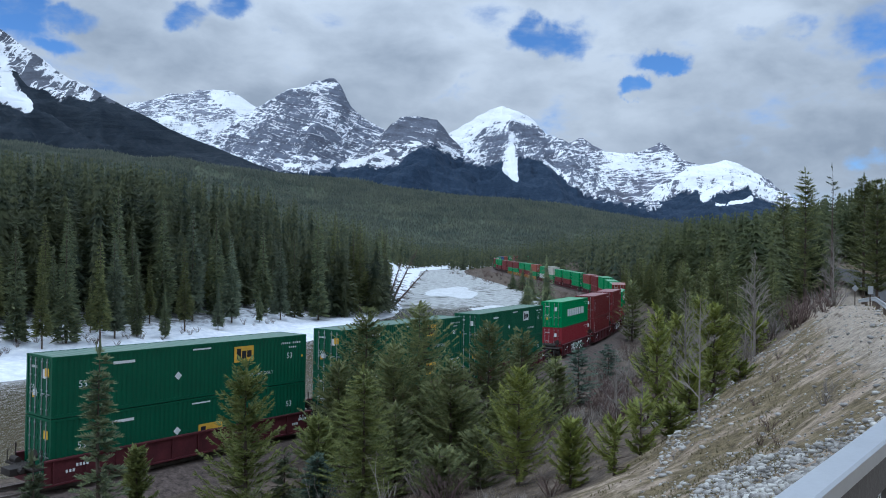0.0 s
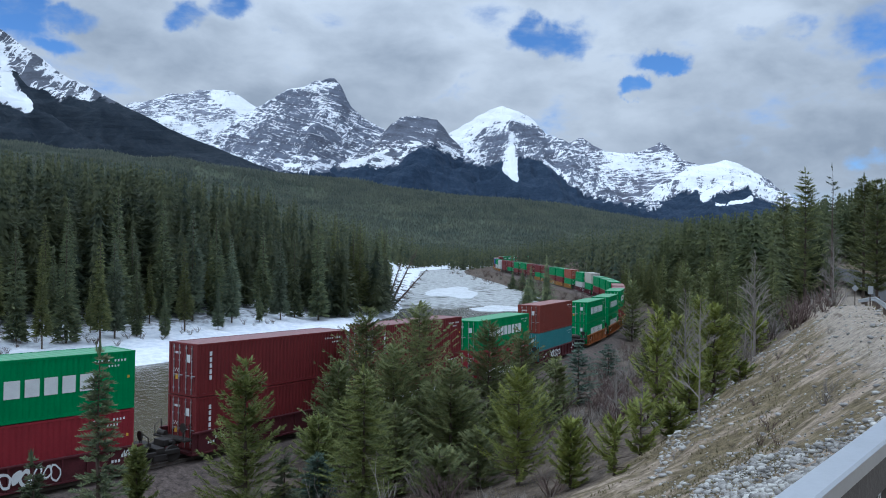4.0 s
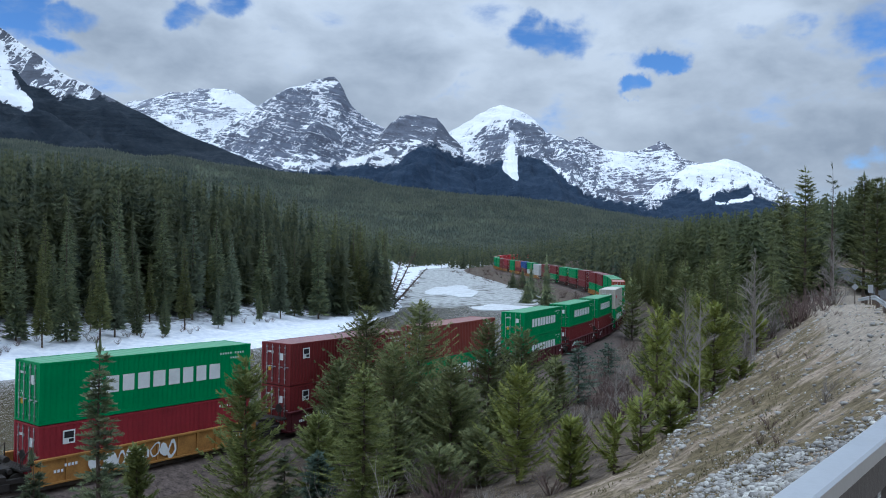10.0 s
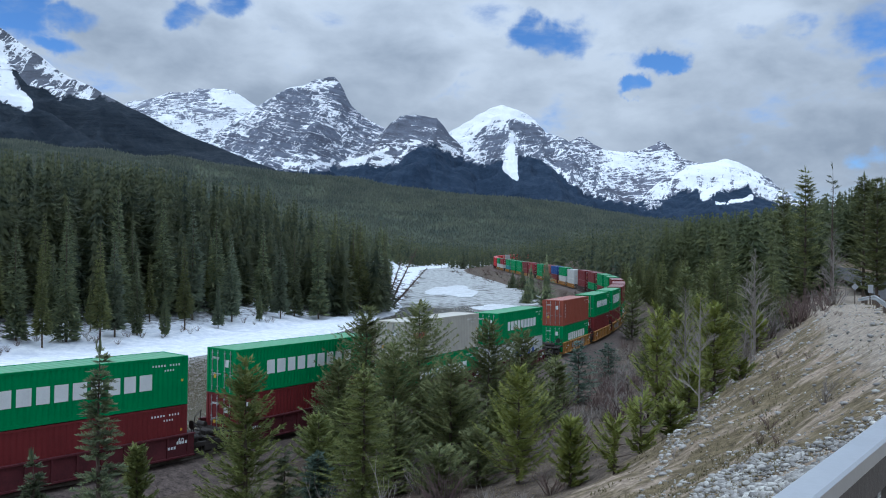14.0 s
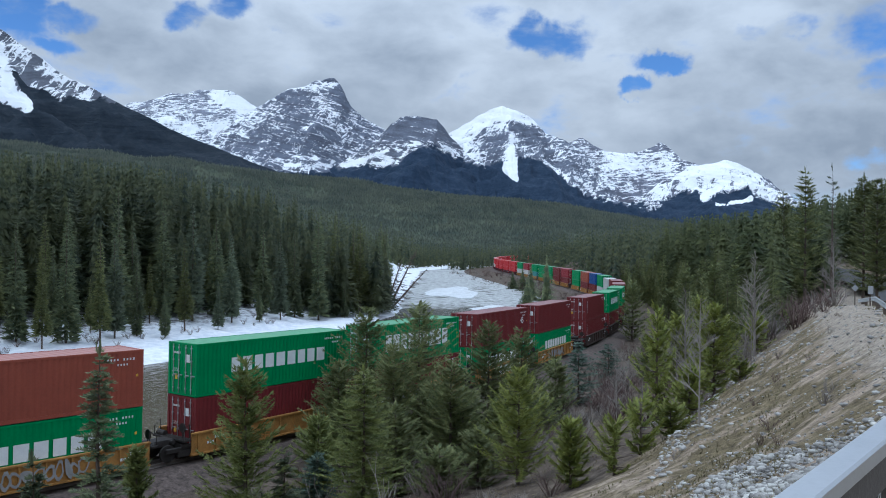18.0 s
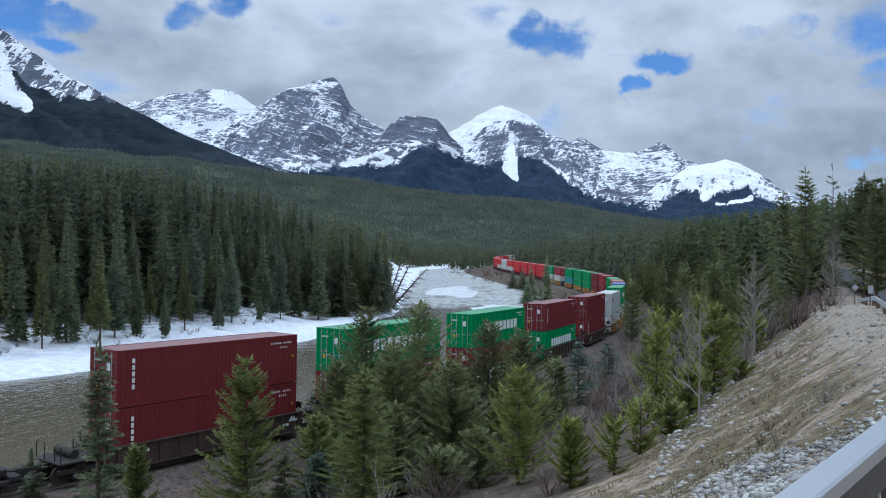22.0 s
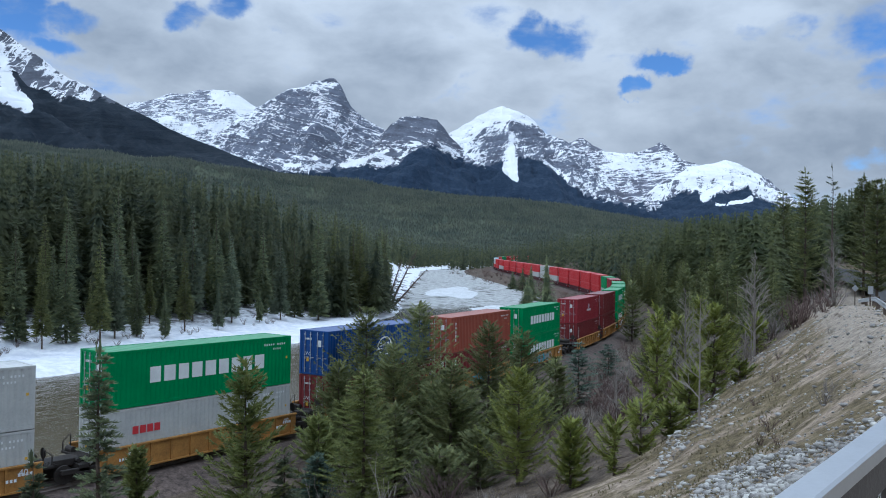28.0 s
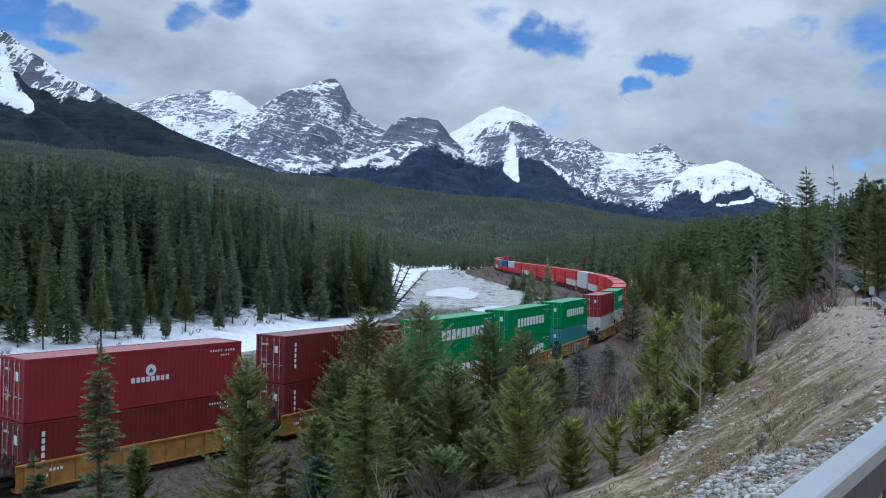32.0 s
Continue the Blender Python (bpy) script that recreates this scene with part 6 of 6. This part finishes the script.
    part("door_placard", box(bmesh.new(), hl - 0.012, hl - 0.003, 0.30, 0.62, height - 1.05, height - 0.62), M_MARK, ob)
    part("corner_mark", bars([(-hl + 0.28, -hl + 0.40, height - 1.35, height - 1.22)], y), M_YELLOW, ob)


WELL = {}
M_BEAMGREY = surface("grey_spray", (0.32, 0.31, 0.30), 0.7, spread=0.3, scale=3, fine=20, bump=0.0)
M_TEALMARK = surface("teal_spray", (0.08, 0.36, 0.42), 0.7, spread=0.3, scale=3, fine=20, bump=0.0)


def wagon_kit(well, pitch, free):
    """A well wagon with its origin at the middle of the well, on the rail head."""
    top = new("well_wagon")
    hl, hp = well / 2 + 0.35, pitch / 2
    for sgn in (1, -1):
        bm = bmesh.new()
        ring = ((1.28, 0.22), (1.50, 0.22), (1.50, 0.30), (1.38, 0.30), (1.38, 1.36), (1.50, 1.36), (1.50, 1.44), (1.28, 1.44), (1.28, 1.36), (1.32, 1.36), (1.32, 0.30), (1.28, 0.30))
        ends = [[bm.verts.new((ex * hl, sgn * a, b)) for a, b in ring] for ex in (1, -1)]
        for i in range(12):
            bm.faces.new((ends[0][i], ends[0][(i + 1) % 12], ends[1][(i + 1) % 12], ends[1][i]))
        bm.faces.new(ends[0]), bm.faces.new(ends[1][::-1])
        bmesh.ops.recalc_face_normals(bm, faces=bm.faces[:])
        sill = part("side_sill", bm, M_WAGON, top)
        for k in range(11):
            x = -hl + 0.4 + k * (2 * hl - 0.8) / 10
            r0, r1 = sorted((sgn * 1.38, sgn * 1.47))
            part("stiffener", box(bmesh.new(), x - 0.05, x + 0.05, r0, r1, 0.3, 1.36), M_WAGON, sill)
        for k, x in enumerate((hl - 1.2, -hl + 1.4)):
            m0, m1 = sorted((sgn * 1.47, sgn * 1.476))
            bm = bmesh.new()
            for i in range(7):
                box(bm, x - 0.9 + 0.17 * i, x - 0.79 + 0.17 * i, m0, m1, 0.95 - 0.22 * (i > 3), 1.09 - 0.22 * (i > 3))
            tagged(part("car_marking", bm, M_MARK, sill), kind="stuff")
    part("floor_pan", box(bmesh.new(), -hl, hl, -1.32, 1.32, 0.20, 0.35), M_WAGON, top)
    for ex in (1, -1):
        bm = bmesh.new()
        x0, x1 = sorted((ex * hl, ex * (hp - 0.15)))
        box(bm, x0, x1, -0.45, 0.45, 0.78, 1.12, 0.02)
        xa, xb = sorted((ex * hl, ex * (hl + 0.5)))
        box(bm, xa, xb, -1.36, 1.36, 1.02, 1.14, 0.015)
        platform = part("end_platform", bm, M_DARK, top)
        bm = bmesh.new()
        for k in range(5):
            xs = ex * (hl + 0.05 + 0.09 * k)
            box(bm, xs - 0.03, xs + 0.03, -1.3, 1.3, 1.145, 1.165)
        part("tread_plate", bm, M_DARK, platform)
        bm = bmesh.new()
        for sy in (1.25, -1.25):
            rod(bm, (ex * (hl + 0.06), sy, 1.1), (ex * (hl + 0.06), sy, 1.95), 0.028, sides=6)
            rod(bm, (ex * (hl + 0.46), sy, 1.1), (ex * (hl + 0.46), sy, 1.62), 0.028, sides=6)
            rod(bm, (ex * (hl + 0.06), sy, 1.93), (ex * (hl + 0.46), sy, 1.6), 0.022, sides=6)
        part("handrail", bm, M_DARK, platform)
        bm = bmesh.new()
        rod(bm, (ex * (hl + 0.2), 0.85, 1.1), (ex * (hl + 0.2), 0.85, 1.75), 0.025, sides=6)
        rod(bm, (ex * (hl + 0.18), 0.85, 1.7), (ex * (hl + 0.23), 0.85, 1.7), 0.26, sides=14)
        part("brake_wheel", bm, M_DARK, platform)
        part("brake_cylinder", rod(rod(bmesh.new(), (ex * (hl + 0.3), -0.5, 1.25), (ex * (hl + 0.3), -1.1, 1.25), 0.16, sides=10), (ex * (hl + 0.7), 0.2, 1.0), (ex * (hl + 0.7), 0.75, 1.0), 0.12, sides=8), M_DARK, platform)
        bm = bmesh.new()
        for k in range(4):
            y0 = -0.7 + 0.45 * k
            rod(bm, (ex * hl, y0, 0.95), (ex * (hp - 0.2), y0 * 0.4, 0.8 + 0.1 * (k % 2)), 0.03, sides=5)
        part("air_hose", bm, M_DARK, platform)
    for bx in (-hp, hp - 1.2)[:2 if free else 1]:
        bogie = part("bogie_bolster", box(bmesh.new(), bx - 0.25, bx + 0.25, -1.1, 1.1, 0.55, 0.9), M_DARK, top)
        for sy in (1.0, -1.0):
            part("side_frame", box(box(bmesh.new(), bx - 1.1, bx + 1.1, sy - 0.1, sy + 0.1, 0.5, 0.75, 0.03), bx - 0.4, bx + 0.4, sy - 0.12, sy + 0.12, 0.22, 0.6, 0.04), M_DARK, bogie)
            for wx in (-0.86, 0.86):
                part("wheel", rod(bmesh.new(), (bx + wx, sy * 0.76 - 0.07, 0.455), (bx + wx, sy * 0.76 + 0.07, 0.455), 0.455, sides=20), M_DARK, bogie)
    if free:
        part("coupler", box(box(bmesh.new(), hp - 0.3, hp + 1.7, -0.13, 0.13, 0.72, 0.98, 0.03), hp + 1.0, hp + 1.45, -0.24, 0.24, 0.66, 1.04, 0.05), M_DARK, top)
        part("end_deck", box(bmesh.new(), hl + 0.5, hp - 0.05, -1.25, 1.25, 1.00, 1.10, 0.02), M_DARK, top)
        for sy in (-1.1, -0.35, 0.6, 1.15):
            part("grab_iron", rod(bmesh.new(), (hp - 0.15, sy, 1.08), (hp - 0.15, sy, 1.85), 0.03, sides=6), M_DARK, top)
        part("air_reservoir", rod(bmesh.new(), (hp - 1.1, -0.9, 1.32), (hp - 1.1, 0.7, 1.32), 0.22, sides=12), M_DARK, top)
    wording("40" if well < 14 else "53", -hl + 1.1, 0.98, 0.30, 1.478, top)
    return top


# each wagon: the place of the middle of its load along the train, the well, the pitch, its paint, then the upper and the lower container
E_, P_, C_, L_, S_, B_, W_, N_ = "word", "plate", "column", "logo", "spaced", "badge", "redword", "none"
TRAIN = [
    (-7.0, 16.15, 19.4, CAR_MAROON, (DARKGREEN, HI, P_), (DARKGREEN, HI, "low_plate")), (12.5, 16.15, 19.4, CAR_MAROON, (DARKGREEN, HI, P_), (DARKGREEN, HI, P_)),
    (31.9, 16.15, 21.0, CAR_MAROON, (DARKGREEN, HI, "white_plate"), (DARKGREEN, HI, "no_plate")), (53.1, 12.19, 15.4, CAR_MAROON, (GREEN, HI, E_), (OLDRED, HI, N_)),
    (68.9, 12.19, 15.4, CAR_MAROON, (MAROON, HI, C_), (MAROON, HI, C_)), (84.4, 12.19, 15.4, CAR_MAROON, (MAROON, HI, C_), (MAROON, HI, C_)),
    (99.7, 12.19, 15.4, CAR_MAROON, (GREEN, STD, E_), (OLDRED, STD, N_)), (115.2, 12.19, 17.6, CAR_MAROON, (BROWN, HI, N_), (TEAL, HI, N_)),
    (135.0, 12.19, 17.4, CAR_ORANGE, (GREEN, STD, E_), (GREEN, STD, E_)), (150.2, 12.19, 15.2, CAR_ORANGE, (GREEN, STD, E_), (GREEN, STD, E_)),
    (165.4, 12.19, 15.2, CAR_OCHRE, (GREEN, HI, E_), (OLDRED, STD, "square")), (180.7, 12.19, 15.2, CAR_MAROON, (MAROON, STD, "square"), (MAROON, STD, "square")),
    (196.0, 12.19, 17.4, CAR_MAROON, (BROWN, STD, N_), (GREEN, STD, E_)), (215.5, 12.19, 17.4, CAR_MAROON, (GREEN, STD, E_), (GREEN, STD, E_)),
    (231.1, 12.19, 15.4, CAR_MAROON, (GREEN, STD, E_), (MAROON, STD, N_)), (246.4, 12.19, 15.4, CAR_MAROON, (GREEN, STD, E_), (MAROON, STD, C_)),
    (262.5, 12.19, 16.4, CAR_MAROON, (BEIGE, HI, L_), (GREEN, HI, E_)), (278.8, 12.19, 18.0, CAR_MAROON, (GREEN, HI, E_), (GREY, STD, S_)),
    (298.4, 12.19, 17.4, CAR_OCHRE, (RUST, HI, C_), (GREEN, HI, E_)), (313.7, 12.19, 15.2, CAR_OCHRE, (GREEN, HI, E_), (MAROON, HI, N_)),
    (328.8, 12.19, 15.2, CAR_OCHRE, (GREEN, HI, "great_word"), (MAROON, HI, N_)), (344.2, 12.19, 15.2, CAR_OCHRE, (MAROON, HI, "forty_five"), (GREEN, HI, E_)),
    (359.6, 12.19, 17.4, CAR_OCHRE, (MAROON, HI, N_), (GREEN, HI, E_)), (379.0, 12.19, 18.0, CAR_BROWN, (MAROON, HI, C_), (MAROON, HI, C_)),
    (395.6, 12.19, 17.0, CAR_BROWN, (GREEN, HI, E_), (MAROON, HI, C_)), (413.3, 12.19, 17.6, CAR_BROWN, (GREEN, HI, E_), (MAROON, HI, C_)),
    (431.7, 12.19, 18.2, CAR_BROWN, (MAROON, HI, C_), (GREEN, HI, E_)), (449.7, 12.19, 18.0, CAR_BROWN, (MAROON, HI, N_), (MAROON, HI, C_)),
    (467.9, 12.19, 17.0, CAR_OCHRE, (GREY, HI, L_), (GREY, STD, L_)), (483.4, 12.19, 15.4, CAR_OCHRE, (GREEN, HI, E_), (GREY, HI, L_)),
    (498.9, 12.19, 15.4, CAR_OCHRE, (BLUE, HI, B_), (MAROON, HI, C_)), (514.4, 12.19, 15.4, CAR_OCHRE, (RUST, HI, C_), (MAROON, HI, C_)),
    (529.8, 12.19, 17.4, CAR_OCHRE, (GREEN, HI, E_), (GREEN, HI, E_)), (549.4, 12.19, 17.4, CAR_OCHRE, (OLDRED, HI, "small_badge"), (MAROON, HI, C_)),
    (564.9, 12.19, 15.4, CAR_OCHRE, (MAROON, HI, C_), (MAROON, HI, C_)), (580.4, 12.19, 15.4, CAR_OCHRE, (GREEN, HI, E_), (GREEN, HI, E_)),
    (595.9, 12.19, 15.4, CAR_OCHRE, (GREEN, HI, E_), (GREEN, HI, E_)), (612.2, 12.19, 17.4, CAR_OCHRE, (GREEN, HI, E_), (TEAL, HI, N_)),
    (632.6, 12.19, 17.4, CAR_OCHRE, (OLDRED, HI, N_), (GREY, HI, N_)), (648.5, 12.19, 15.6, CAR_OCHRE, (GREEN, HI, E_), (GREY, HI, N_))]
TAIL = [(RED, RED), (RED, RED), (RED, RED), (RED, RED), (RED, GREY), (GREY, GREY), (RED, GREY), (RED, RED), (RED, RED), (RED, RED), (RED, RED), (RED, GREY), (RED, RED), (GREY, RED), (BLUE, RED), (TEAL, RED), (RED, GREY), (GREEN, RED), (RED, RED), (RED, GREY)]
for k in range(22):
    u, l = TAIL[k % len(TAIL)]
    TRAIN.append((668.5 + 19.3 * k, 16.15, 19.2, CAR_MAROON, (u, HI, W_ if u == RED else N_), (l, HI, W_ if l == RED else N_)))

WORDS = {GREEN: "green", DARKGREEN: "dark green", MAROON: "dark red", BROWN: "red-brown", RUST: "rust-orange", TEAL: "teal", GREY: "light grey", BLUE: "blue", RED: "bright red", OLDRED: "red", BEIGE: "beige"}
SAYS = {"word": "with white block letters", "plate": "with yellow plate", "white_plate": "with white plate", "no_plate": "with small white marks", "low_plate": "with low yellow plate", "square": "with small square emblem", "column": "with small white marks", "logo": "with short red mark",
        "great_word": "with tall white block letters", "spaced": "with blue blocks", "badge": "with round white emblem", "small_badge": "with small emblem and name", "forty_five": "with large white number", "redword": "with white lettering", "none": "with plain sides"}
CARS = {CAR_MAROON: "grimy maroon", CAR_OCHRE: "ochre-yellow", CAR_BROWN: "dark brown", CAR_ORANGE: "rust-orange"}
MOVERS = []
kits = {}


def paint(ob, colour):
    for o in (ob, *ob.children_recursive):
        o.color = colour


def load(colour, length, height, kind, q, up, lower):
    key = (length, height, kind)
    if key not in kits:
        kits[key] = container_kit(length, height)
        mark(kits[key], kind, length, height)
        ob = kits[key]
    else:
        ob = copy_thing(kits[key], Matrix())
    paint(ob, colour)
    tagged(ob, "%s ribbed steel container %s, %s" % (WORDS[colour], SAYS[kind], "in wagon well" if lower else "stacked on another"), "container", "containers on the train")
    MOVERS.append((ob, q, up))


def spray_paint(ob, material, length, seed):
    """Unreadable sprayed writing on a sill: rows of bubbles, some filled and some only outlined."""
    r = random.Random(seed)
    sill = [o for o in ob.children if o.name.startswith("side_sill")][0]
    bm = bmesh.new()
    x, n = r.uniform(2.2, 4.6), 11
    for i in range(r.randint(8, 14)):
        w, h, cz, tilt = r.uniform(0.34, 0.62), r.uniform(0.6, 0.95), 0.82 + r.uniform(-0.08, 0.08), r.uniform(-0.3, 0.3)
        inner = 0.0 if r.random() < 0.3 else r.uniform(0.5, 0.78)
        rim = []
        for k in (1.0, inner):
            for j in range(n):
                a = 6.283 * j / n
                u, v = k * w / 2 * math.cos(a) * (1 + 0.2 * math.sin(3 * a + i)), k * h / 2 * math.sin(a) * (1 + 0.15 * math.cos(2 * a + i))
                rim.append(bm.verts.new((x + u + tilt * v, 1.479 + 0.001 * (i % 3), cz + v)))
        for j in range(n):
            bm.faces.new((rim[j], rim[(j + 1) % n], rim[n + (j + 1) % n], rim[n + j]))
        x -= w * r.uniform(0.8, 1.05)
    part("sprayed_writing", bm, material, sill, "unreadable sprayed writing")


SPRAYED = {3: M_MARK, 5: M_MARK, 6: M_MARK, 7: M_MARK, 10: M_MARK, 11: M_MARK, 12: M_BEAMGREY, 18: M_BEAMGREY, 20: M_BEAMGREY, 21: M_MARK, 28: M_BEAMGREY, 31: M_TEALMARK, 32: M_TEALMARK, 35: M_MARK}


def build_train():
    for k, (q, length, pitch, car, upper, lower) in enumerate(TRAIN):
        free = k > 0 and q - TRAIN[k - 1][0] - (pitch + TRAIN[k - 1][2]) / 2 > 0.8
        key = (length, round(pitch, 1), free)
        if key not in WELL:
            WELL[key] = wagon_kit(length, pitch, free)
            ob = WELL[key]
        else:
            ob = copy_thing(WELL[key], Matrix())
        paint(ob, car)
        tagged(ob, "%s double-stack well wagon on the curved track" % CARS[car], "wagon", "wagons of the train")
        MOVERS.append((ob, q, 0.0))
        if k in SPRAYED:
            spray_paint(ob, SPRAYED[k], length, k)
        load(lower[0], length, lower[1], lower[2], q, FOOT, True)
        load(upper[0], length, upper[1], upper[2], q, FOOT + lower[1] + 0.045, False)


build_train()


# ---- what moves ----
def on_rails(q, t, up):
    s = q - SPEED * t
    a, b = on_line(s - 7.0), on_line(s + 7.0)
    way = (a - b).normalized()
    side = Vector((0, 0, 1)).cross(way).normalized()
    top = way.cross(side)
    m = Matrix((way, side, top)).transposed().to_4x4()
    m.translation = on_line(s) * 0.5 + (a + b) * 0.25 + top * up
    return m


def motions():
    for ob, q, up in MOVERS:
        walk(ob, [(t, on_rails(q, t, up)) for t in range(0, 33)])


motions()
